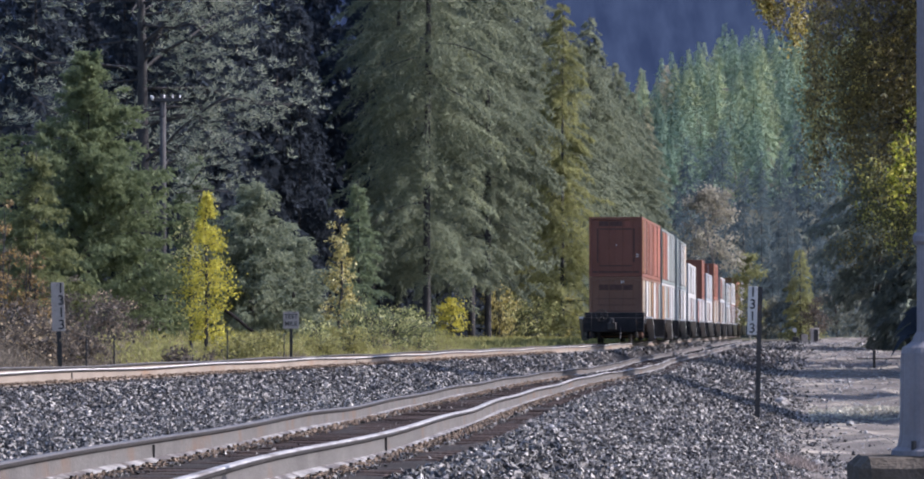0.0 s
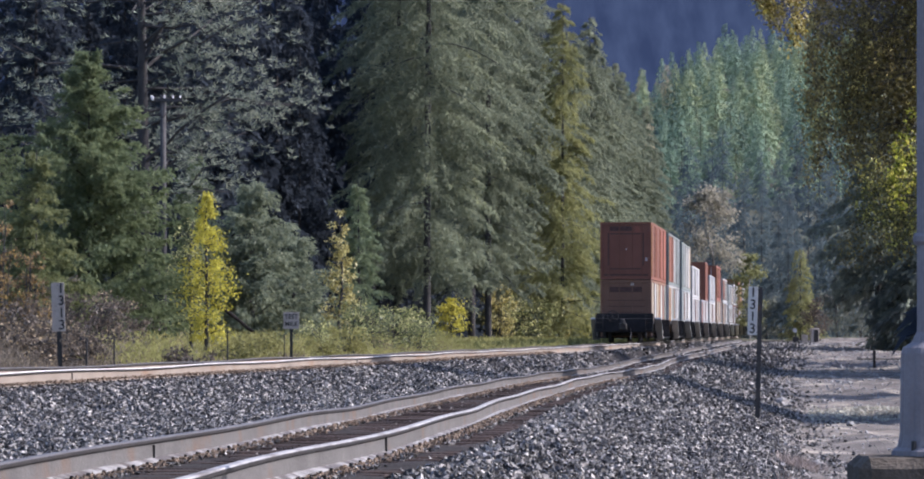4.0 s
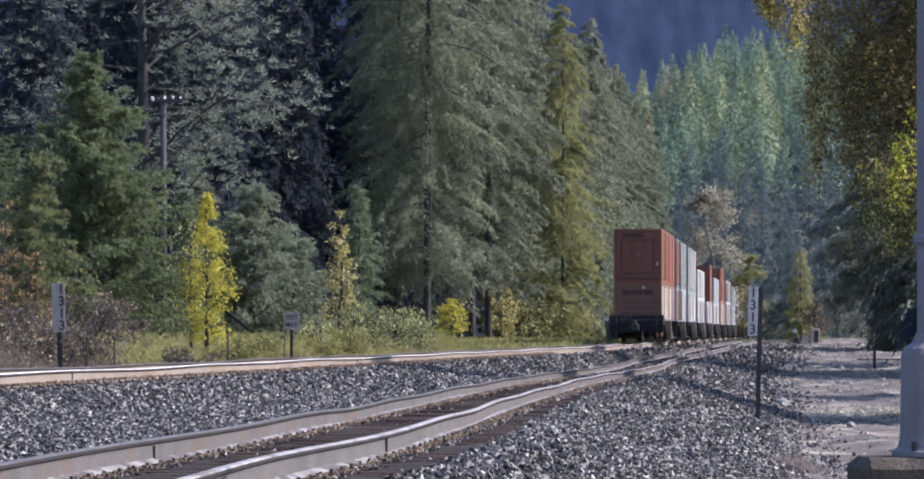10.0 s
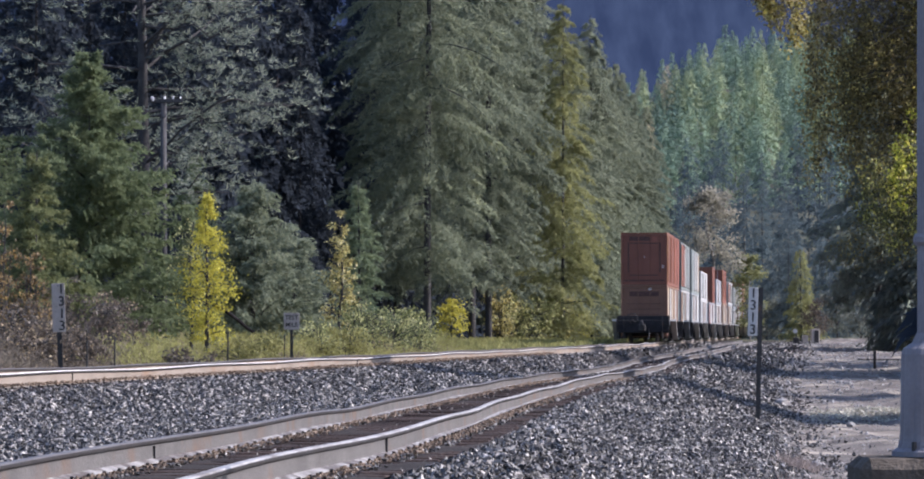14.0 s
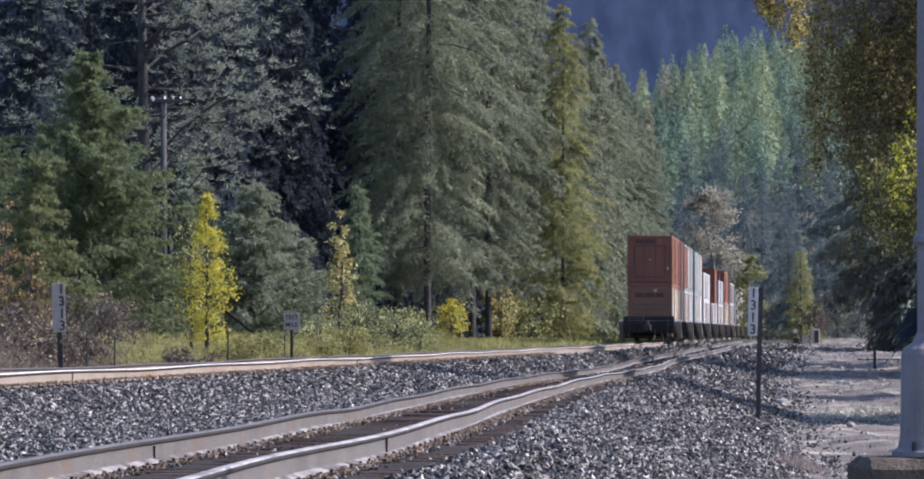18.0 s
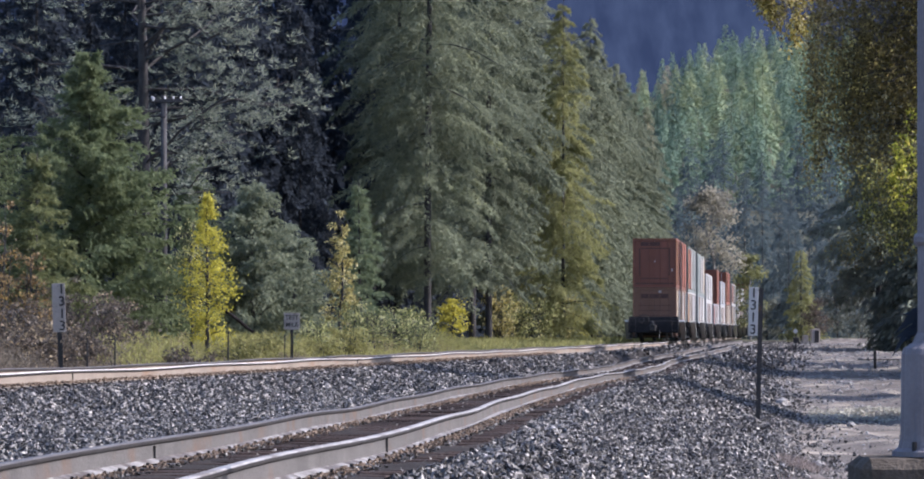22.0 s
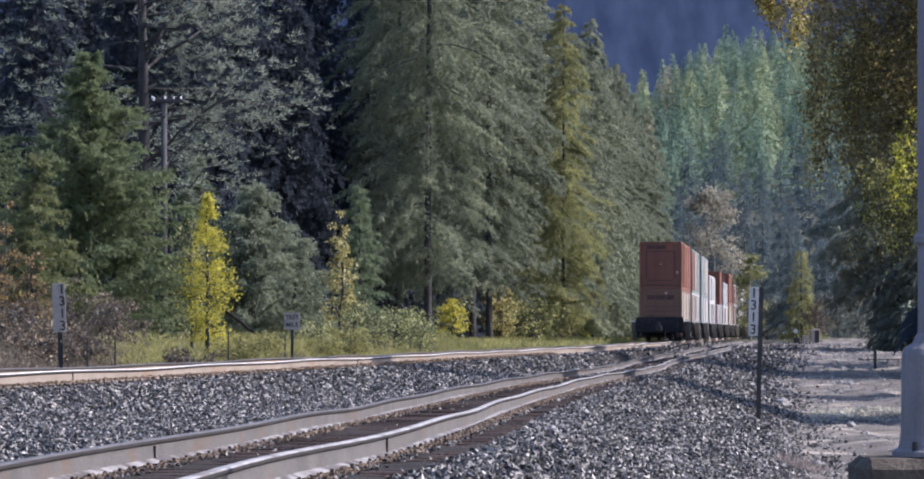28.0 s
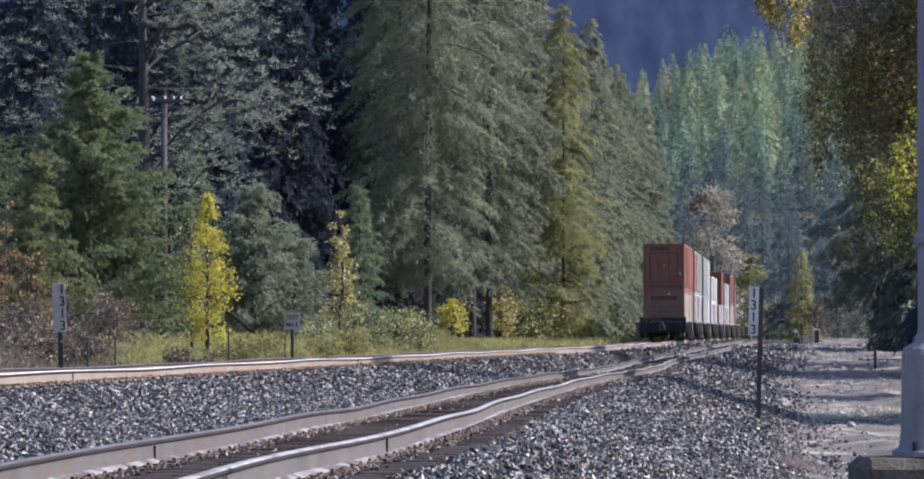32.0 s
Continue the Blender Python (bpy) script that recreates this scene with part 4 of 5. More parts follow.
def well_car(ahead, rear, label, well="dark"):
    """A well car: two end platforms on trucks, a low well between side sills, braces, ladders, brake gear."""
    c = thing("well_car", Matrix(), label, "freight car", "well cars of the train")
    L, half = PITCH - 0.55, 1.46
    for y0, y1 in ((0, 2.7), (L - 2.7, L)):
        part("end_platform", box(bmesh.new(), -half, half, y0, y1, 0.95, 1.18, 0.02), MAT_CAR, c)
    for s in (-1, 1):
        bm = bmesh.new()
        x0, x1 = s * half - 0.05, s * half + 0.05
        box(bm, x0, x1, 2.2, L - 2.2, 1.0, 1.22, 0.01), box(bm, x0 + 0.02, x1 - 0.02, 2.9, L - 2.9, 0.32, 1.0), box(bm, x0, x1, 2.9, L - 2.9, 0.24, 0.34)
        part("side_sill", bm, MAT_CAR, c)
        for yy in (2.3,):
            d = 1 if yy < 5 else -1
            part("brace", beam(bmesh.new(), (s * (half + 0.16), yy - 0.5, 1.25), (s * (half + 0.16), yy + d * 1.3, 0.2), 0.10, 0.34), MAT_WHITE, c, "pale diagonal brace")
        for k in range(9):
            yy = 4 + (L - 8) * k / 8
            part("rib", box(bmesh.new(), s * (half + 0.09) - 0.04, s * (half + 0.09) + 0.04, yy - 0.05, yy + 0.05, 0.3, 1.2), MAT_CAR, c)
    part("well_floor", box(bmesh.new(), -half + 0.1, half - 0.1, 2.9, L - 2.9, 0.24, 0.34), MAT_CAR, c)
    if rear:
        truck(c, 1.9, True)
    truck(c, L - 1.3 if not rear else L - 1.6, rear)
    if rear:
        bm = bmesh.new()
        box(bm, -0.11, 0.11, -0.75, 0.2, 0.72, 0.98, 0.02), box(bm, -0.2, 0.2, -0.85, -0.55, 0.66, 1.02, 0.04), box(bm, -0.5, 0.5, -0.05, 0.0, 0.62, 0.86)
        part("coupler", bm, MAT_IRON, c)
        part("end_sill", box(bmesh.new(), -half, half, -0.12, 0.0, 0.55, 1.25, 0.02), MAT_CAR, c)
        part("end_bulkhead", box(bmesh.new(), -half + 0.02, half - 0.02, 0.9, 1.0, 1.18, 1.5, 0.02), MAT_CAR, c)
        ring = [(0.28 * math.cos(a), 0, 0.28 * math.sin(a)) for a in np.linspace(0, 2 * math.pi, 25)]
        part("brake_wheel", tubes_mesh("brake_wheel", [(ring, [0.018] * 25, 6)] + [([(0, 0, 0), (0.28 * math.cos(a), 0, 0.28 * math.sin(a))], [0.014] * 2, 5) for a in np.linspace(0, 6.28, 7)[:-1]], MAT_IRON), MAT_IRON, c, "", pose(-0.55, -0.16, 1.35))
        for x in (-1.3, 1.2):
            bm = bmesh.new()
            for s in (0, 0.36):
                beam(bm, (x - 0.1 + s, -0.16, 0.25), (x - 0.1 + s, -0.16, 1.5), 0.02, None, 6)
            for k in range(4):
                beam(bm, (x - 0.1, -0.16, 0.35 + k * 0.34), (x + 0.26, -0.16, 0.35 + k * 0.34), 0.018, None, 6)
            part("ladder", bm, MAT_IRON, c)
        part("air_hose", tubes_mesh("air_hose", [([(0.35, -0.15, 0.75), (0.38, -0.3, 0.5), (0.36, -0.45, 0.28), (0.34, -0.5, 0.22)], [0.03] * 4, 6)], MAT_BLACK), MAT_BLACK, c)
        part("end_marker", box(bmesh.new(), -0.09, 0.09, -0.98, -0.86, 0.95, 1.22, 0.03), MAT_POLE, c, "dull grey end-of-train marker unit")
    MOVERS.append((c, ahead, 0.0))
    return c


def build_train():
    zb = 0.30                           # floor of the wells over the rails
    # (lower colour, lower height, upper colour, upper height, upper length, offset of the upper)
    load = [("tan", 2.9, "rust", 2.9, 16.15, 0), ("white", 2.9, "sage", 2.9, 16.15, 0), ("grey", 2.9, "sage", 2.9, 16.15, 0),
            ("white", 2.6, "white", 2.1, 16.15, 0), ("pale", 2.6, "rust", 2.9, 6.1, 9.5), ("white", 2.6, "pale", 2.1, 16.15, 0),
            ("tan", 2.9, "orange", 2.9, 12.2, 0), ("pale", 2.9, "white", 2.1, 16.15, 0), ("grey", 2.6, "pale", 2.1, 16.15, 0),
            ("rust", 2.9, "white", 2.1, 16.15, 0), ("tan", 2.9, "brown", 2.9, 16.15, 0), ("grey", 2.9, "grey", 2.9, 16.15, 0),
            ("white", 2.9, "brown", 2.9, 16.15, 0)]
    # side panels by colour and width, from the rear end of each container on
    tones = {"w": "white", "s": "sage", "g": "grey", "p": "pale", "r": "rust", "o": "orange", "b": "brown", "t": "tan", "c": "cream"}
    upper = ([("b", 0.8), ("r", 1.9), ("c", 0.55), ("_", 2.2), ("r", 2.2), ("_", 2.0), ("o", 2.4), ("b", 0.6), ("o", 3.0)],
             [("b", 0.7), ("o", 2.2), ("r", 1.2), ("o", 1.6), ("w", 1.9), ("s", 2.2), ("s", 1.9), ("g", 2.0), ("s", 1.8)],
             [("s", 2.2), ("g", 2.4), ("s", 1.8), ("w", 2.2), ("s", 1.4), ("w", 2.2), ("c", 3.0)],
             [("w", 2.4), ("p", 2.0), ("s", 1.5), ("w", 3.0), ("g", 1.6), ("w", 4.0)],
             [("r", 2.0), ("o", 2.0), ("r", 2.0)],
             [("p", 2.0), ("w", 3.0), ("b", 1.0), ("w", 2.2), ("p", 3.5), ("w", 2.6)])
    lower = ([("c", 1.9), ("s", 0.7), ("w", 2.0), ("c", 2.6), ("b", 1.8), ("w", 2.2), ("t", 2.2), ("s", 2.2)],
             [("b", 2.0), ("w", 1.8), ("s", 2.4), ("b", 1.4), ("p", 2.2), ("w", 2.4), ("g", 2.6)],
             [("g", 2.0), ("w", 1.4), ("b", 1.2), ("w", 2.6), ("p", 2.0), ("c", 1.0), ("w", 4.2)],
             [("w", 2.2), ("p", 2.2), ("w", 1.2), ("r", 1.6), ("w", 2.4), ("c", 1.2), ("p", 4.0)],
             [("o", 1.8), ("p", 2.0), ("w", 3.2), ("r", 1.6), ("p", 2.2), ("w", 3.8)],
             [("w", 2.0), ("c", 1.4), ("w", 2.2), ("s", 1.6), ("r", 2.2), ("w", 4.0)])
    words = {"tan": "tan-brown", "rust": "rust-red", "white": "dirty white", "grey": "grey", "sage": "grey-green", "pale": "pale blue-grey", "orange": "orange-red", "brown": "brown"}
    for i, (lc, lh, uc, uh, ul, off) in enumerate(load):
        a = i * PITCH
        well_car(a, i == 0, "dark well car with end platform, coupler and brake wheel on rails" if i == 0 else "dark low well car carrying stacked containers")
        lo = container(16.15, lh, lc, words[lc] + " ribbed steel container sitting low in a well car", a + 1.75, zb)
        up = container(ul, uh, uc, words[uc] + " ribbed steel container stacked on another container", a + 1.75 + off, zb + lh + 0.03)
        if i == 0:
            bars(up, 0.035, [(-0.85, 0.35, 2.45, 2.68)], MAT_MARK, "dark faded unreadable lettering bar")
            bars(up, 0.035, [(0.45, 0.7, 2.4, 2.7)], PAINTS["orange"], "small red emblem panel")
            for r in ((-0.92, -0.80, 0.7, 2.35), (0.80, 0.92, 0.7, 2.35)):
                bars(up, 0.035, [r], MAT_MARK, "dark vertical door seal strip")
            bars(up, 0.035, [(-1.12, 1.12, 0.19, 0.27)], MAT_MARK, "dark lower door seal")
            bars(up, 0.03, [(-0.78, 0.78, 0.5, 0.56), (-0.78, 0.78, 2.28, 2.34)], MAT_MARK, "dark panel edge")
            bars(up, 0.035, [(0.0, 0.05, 1.5, 1.56)], MAT_MARK2, "small pale placard")
            bars(lo, 0.035, [(0.25, 0.4, 2.62, 2.75)], MAT_MARK2, "small pale placard")
            bars(up, 0.035, [(0.98, 1.10, 0.95, 1.1)], MAT_MARK2, "small pale plate")
            bars(lo, 0.035, [(-0.85, 0.85, 2.28, 2.55)], MAT_MARK, "dark faded unreadable lettering bar")
            for k in range(4):
                bars(lo, 0.035, [(-0.95, 0.95, 1.85 - k * 0.3, 1.88 - k * 0.3)], MAT_MARK, "thin dark seam")
        for box_ob, strip, n_len, hh in ((lo, lower[i % len(lower)], 16.15, lh), (up, upper[i % len(upper)], ul, uh)):
            yy = 0.35
            for letter, w in strip:
                if yy + 0.3 > n_len:
                    break
                w = min(w, n_len - 0.3 - yy)
                if letter != "_":
                    part("side_panel", box(bmesh.new(), CONT_W / 2 - 0.006, CONT_W / 2 + 0.012, yy, yy + w - 0.14, 0.2, hh - 0.15), PAINTS[tones[letter]], box_ob, tones[letter].replace("pale", "pale grey") + " faded side panel")
                    part("seam_post", box(bmesh.new(), CONT_W / 2 - 0.006, CONT_W / 2 + 0.03, yy + w - 0.12, yy + w - 0.04, 0.17, hh - 0.12), MAT_MARK, box_ob)
                yy += w


build_train()

# ================= signs and posts =================
def letters(text, size, mat, parent, x, y, z, lead=None):
    """Characters as flat meshes on a plate that faces back along the line."""
    cu = bpy.data.curves.new("letters", 'FONT')
    cu.body, cu.size, cu.align_x, cu.align_y, cu.extrude = text, size, 'CENTER', 'CENTER', 0.002
    cu.offset = size * 0.012
    tmp = new("letters", cu)
    me = bpy.data.meshes.new_from_object(tmp.evaluated_get(bpy.context.evaluated_depsgraph_get()))
    bpy.data.objects.remove(tmp)
    me.materials.clear()
    me.materials.append(mat)
    return part("digit" if text.isdigit() else "word", me, mat, parent, at=pose(x, y, z, 90, 0, 0))


def mile_sign(x, y, z0, z1, plate, post_side, lean, label):
    """Tall narrow board with four figures, one above another, on a steel post."""
    t = thing("milepost_sign", pose(x, y, z0 - 0.05, 0, lean, 0), label, "sign", "mileposts")
    h, w, ph = z1 - z0 + 0.05, 0.29 if post_side == 0 else 0.21, plate
    bm = bmesh.new()
    box(bm, post_side - 0.052, post_side + 0.052, 0.0, 0.014, 0, h), box(bm, post_side - 0.008, post_side + 0.008, 0.012, 0.05, 0, h)
    part("post", bm, MAT_BLACK if post_side == 0 else MAT_IRON, t, "dark steel post")
    b = part("board", box(bmesh.new(), -w / 2, w / 2, -0.02, -0.006, h - ph, h, 0.003), MAT_OLDSIGN if post_side == 0 else MAT_WHITE, t, "white painted board")
    for k, ch in enumerate("1313"):
        letters(ch, 0.30, MAT_BLACK, b, 0.07 if post_side == 0 else 0.0, -0.024, h - ph * (k + 0.5) / 4)
    for zz in (h - 0.06, h - ph + 0.06):
        part("bolt", cyl(bmesh.new(), 0.012, 0.012, 0.012, pose(post_side * 0.6, -0.026, zz, 90), 8), MAT_IRON, t)
    return t


S = 78 / FOCAL
mile_sign(at_px(1272, 78), 78, float(ground_z(at_px(1278, 78), 78)), 2 + (560 - 486) * S, 82 * S, 0.16, 1.5, "white board with black figures on a dark post beside the siding")
mile_sign(at_px(104, 78), 78, 0.60, 2 + (560 - 479) * S, 83 * S, 0.0, -2.0, "white board with black figures on a black post in grass")


def test_sign():
    d = 108
    s = d / FOCAL
    x, z1 = at_px(494, d), 2 + (560 - 529) * s
    z0 = float(ground_z(x, d)) - 0.1
    t = thing("test_sign", pose(x, d, z0), "small square white sign on a short black post in the grass", "sign")
    h = z1 - z0
    part("post", box(bmesh.new(), -0.045, 0.045, 0, 0.04, 0, h - 0.05), MAT_BLACK, t, "black post")
    b = part("board", box(bmesh.new(), -0.24, 0.24, -0.02, -0.004, h - 0.52, h, 0.004), MAT_OLDSIGN, t, "dull white board")
    letters("TEST", 0.19, MAT_BLACK, b, 0, -0.024, h - 0.15)
    letters("MILE", 0.19, MAT_BLACK, b, 0, -0.024, h - 0.37)


test_sign()


def lamp_post():
    """Painted fluted lamp post with a flared base on a rough concrete footing."""
    d = 21.0
    s = d / FOCAL
    x = at_px(1583, d)
    zf = 2 - (772 - 560) * s
    t = thing("lamp_post", pose(x, d, zf), "pale lavender-grey fluted lamp post with flared base on concrete", "lamp post")
    r0, r1 = 57 * s, 27 * s
    H = (772 - 580) * s
    prof = [(r0 * 1.25, 0), (r0 * 1.25, 0.03), (r0 * 1.08, 0.05), (r0 * 1.02, 0.09), (r0, 0.12), (r0 * 0.96, H * 0.9), (r0 * 0.9, H * 0.95), (r1 * 1.35, H), (r1 * 1.1, H + 0.05), (r1 * 1.05, H + 0.06)]
    part("base", lathe(prof, 48, 12, 0.05), MAT_LAMP, t, smooth=False)
    part("shaft", lathe([(r1 * 1.02, H + 0.06), (r1 * 0.98, 2.4), (r1 * 0.8, 4.6), (r1 * 0.75, 4.7)], 32, 8, 0.04), MAT_LAMP, t)
    part("collar", lathe([(r1 * 1.12, 0), (r1 * 1.25, 0.02), (r1 * 1.25, 0.05), (r1 * 1.12, 0.07)], 24), MAT_LAMP, t, at=pose(0, 0, 1.25))
    part("globe", lathe([(0.06, 4.7), (0.15, 4.78), (0.2, 4.95), (0.15, 5.12), (0.05, 5.18)], 20), MAT_WHITE, t)
    for a in range(4):
        part("anchor_bolt", cyl(bmesh.new(), 0.016, 0.016, 0.09, pose(math.cos(a * 1.57 + 0.9) * r0 * 1.13, math.sin(a * 1.57 + 0.9) * r0 * 1.13, 0.045), 6), MAT_IRON, t)
    bm = bmesh.new()
    box(bm, -0.47, 0.47, -0.40, 0.40, -2.0, 0.0, 0.06)
    bmesh.ops.subdivide_edges(bm, edges=bm.edges[:], cuts=3, use_grid_fill=True)
    for v in bm.verts:
        v.co += Vector((noise.noise(v.co * 5), noise.noise(v.co * 5 + Vector((9, 0, 0))), noise.noise(v.co * 4 + Vector((0, 7, 0))) * 0.6)) * 0.025
    f = part("concrete_footing", bm, MAT_CONCRETE, None, at=pose(x, d, zf - 0.005))
    tagged(f, "rough weathered concrete footing block under a lamp post", "footing")


lamp_post()


def utility_pole(px, d, ytop, label):
    s = d / FOCAL
    x = at_px(px, d)
    z0, z1 = float(ground_z(x, d)) - 0.2, 2 + (560 - ytop) * s
    t = thing("utility_pole", pose(x, d, z0), label, "utility pole")
    h = z1 - z0
    part("pole", lathe([(0.16, 0), (0.13, h * 0.6), (0.11, h)], 12), MAT_POLE, t, smooth=True)
    arm = part("crossarm", box(bmesh.new(), -0.55, 0.75, -0.16, -0.06, h - 0.28, h - 0.14, 0.01), MAT_POLE, t)
    for xx in (-0.45, 0.05, 0.38, 0.66):
        part("insulator", lathe([(0.02, 0), (0.04, 0.02), (0.025, 0.05), (0.04, 0.07), (0.02, 0.10), (0.01, 0.11)], 10), MAT_GALV, arm, "pale glass insulator", pose(xx, -0.11, h - 0.14))
    for sx in (-0.4, 0.5):
        part("brace", beam(bmesh.new(), (sx, -0.12, h - 0.26), (0, -0.12, h - 0.9), 0.03, 0.05), MAT_IRON, arm)
    part("cutout_box", box(bmesh.new(), -0.44, -0.34, -0.26, -0.16, h - 0.22, h - 0.06, 0.02), MAT_GALV, t, "pale equipment box")


utility_pole(276, 135, 160, "weathered timber utility pole with a crossarm and insulators")


def marker_post(x, d, h, label, mat=MAT_IRON, w=0.045):
    t = thing("marker_post", pose(x, d, float(ground_z(x, d)) - 0.1), label, "post")
    part("stake", box(bmesh.new(), -w, w, -w, w, 0, h + 0.1, 0.008), mat, t)
    return t


for px, d, h in ((147, 78, 1.25), (194, 84, 1.3), (386, 92, 1.35), (482, 104, 1.3)):
    marker_post(at_px(px, d), d, h, "thin dark stake standing in the grass verge", MAT_IRON, 0.02)

# fence post with rail in the yard
d = 165
fp = thing("fence_rail", pose(at_px(1483, d), d, float(ground_z(at_px(1483, d), d)) - 0.05), "low steel barrier post with a thin rail in the yard", "barrier")
part("post", box(bmesh.new(), -0.06, 0.06, -0.06, 0.06, 0, 0.88, 0.01), MAT_IRON, fp)
part("rail", beam(bmesh.new(), (-0.8, 0, 0.48), (1.3, 0, 0.48), 0.05, 0.05), MAT_IRON, fp)

# switch stand and boxes beyond the yard
d = 250
zz = float(ground_z(at_px(1350, d), d))
sw = thing("switch_stand", pose(at_px(1350, d), d, zz), "dark switch stand with a white round target", "switch stand")
part("stand", box(bmesh.new(), -0.22, 0.22, -0.2, 0.2, -0.05, 0.45, 0.03), MAT_IRON, sw)
part("mast", beam(bmesh.new(), (0, 0, 0.45), (0, 0, 0.95), 0.04, None, 8), MAT_IRON, sw)
part("target", cyl(bmesh.new(), 0.16, 0.16, 0.02, pose(-0.08, -0.06, 0.9, 90), 16), MAT_WHITE, sw, "white round target")
for px, w, h, dark in ((1389, 0.3, 1.1, True), (1372, 0.2, 0.6, False)):
    bx = thing("relay_box", pose(at_px(px, d), d + 3, float(ground_z(at_px(px, d), d + 3)) - 0.05), "pale grey trackside relay box", "relay box")
    part("cabinet", box(bmesh.new(), -w, w, -0.3, 0.3, 0, h, 0.03), MAT_OLDSIGN, bx)
    if dark:
        part("door", box(bmesh.new(), -0.08, w - 0.06, -0.325, -0.3, 0.12, h - 0.12, 0.01), MAT_IRON, bx, "dark open door")

# ================= vegetation =================
LARGE = [conifer_parts(44, 4.5, 101, MAT_FIR, 0.11, 360, 430, 0.25, 0.6, 0.27, 0.05, 0.42, wide=1.15, col=0.5, loose=0.7, gaps=0.9, wild=0.2),
         conifer_parts(42, 4.2, 102, MAT_FIR, 0.11, 350, 420, 0.25, 0.6, 0.26, 0.05, 0.45, wide=1.15, col=0.5, loose=0.7, gaps=0.9, wild=0.2),
         conifer_parts(29, 3.6, 103, MAT_FIR, 0.05, 300, 200, 0.30, 0.5, 0.14, 0.02, 0.45, wide=1.5, tip=0.5, col=0.8, loose=0.5, gaps=0.7)]
LARCH = conifer_parts(27.5, 3.5, 104, MAT_LARCH, 0.05, 280, 260, 0.26, 0.6, 0.16, 0.05, 0.4, wide=1.2, col=0.85, loose=0.55, gaps=0.6)
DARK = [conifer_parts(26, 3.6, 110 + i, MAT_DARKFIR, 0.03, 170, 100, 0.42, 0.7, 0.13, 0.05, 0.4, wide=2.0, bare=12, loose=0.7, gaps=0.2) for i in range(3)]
MID = [conifer_parts(11, 3.5, 121, MAT_GREENFIR, 0.02, 400, 330, 0.17, 0.72, 0.05, 0.45, 0.22, wild=0.25, wide=1.6, tip=0.6, loose=0.6, gaps=0.5),
       conifer_parts(8.5, 2.2, 122, MAT_GREENFIR, 0.02, 150, 160, 0.19, 0.8, 0.08, 0.2, 0.28, wide=1.3, loose=0.5),
       conifer_parts(7.8, 1.65, 123, MAT_YOUNG, 0.02, 150, 140, 0.19, 0.85, 0.07, 0.2, 0.30, wide=1.2)]
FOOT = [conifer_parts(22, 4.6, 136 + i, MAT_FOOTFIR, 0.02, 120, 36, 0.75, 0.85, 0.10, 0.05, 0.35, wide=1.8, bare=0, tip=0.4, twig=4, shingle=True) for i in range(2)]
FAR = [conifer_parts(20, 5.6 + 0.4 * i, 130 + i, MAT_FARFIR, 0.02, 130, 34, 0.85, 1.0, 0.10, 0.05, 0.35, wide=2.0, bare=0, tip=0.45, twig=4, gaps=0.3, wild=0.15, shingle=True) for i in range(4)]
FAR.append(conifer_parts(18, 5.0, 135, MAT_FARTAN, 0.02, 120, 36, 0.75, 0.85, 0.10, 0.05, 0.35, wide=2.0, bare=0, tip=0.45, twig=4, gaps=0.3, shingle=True))


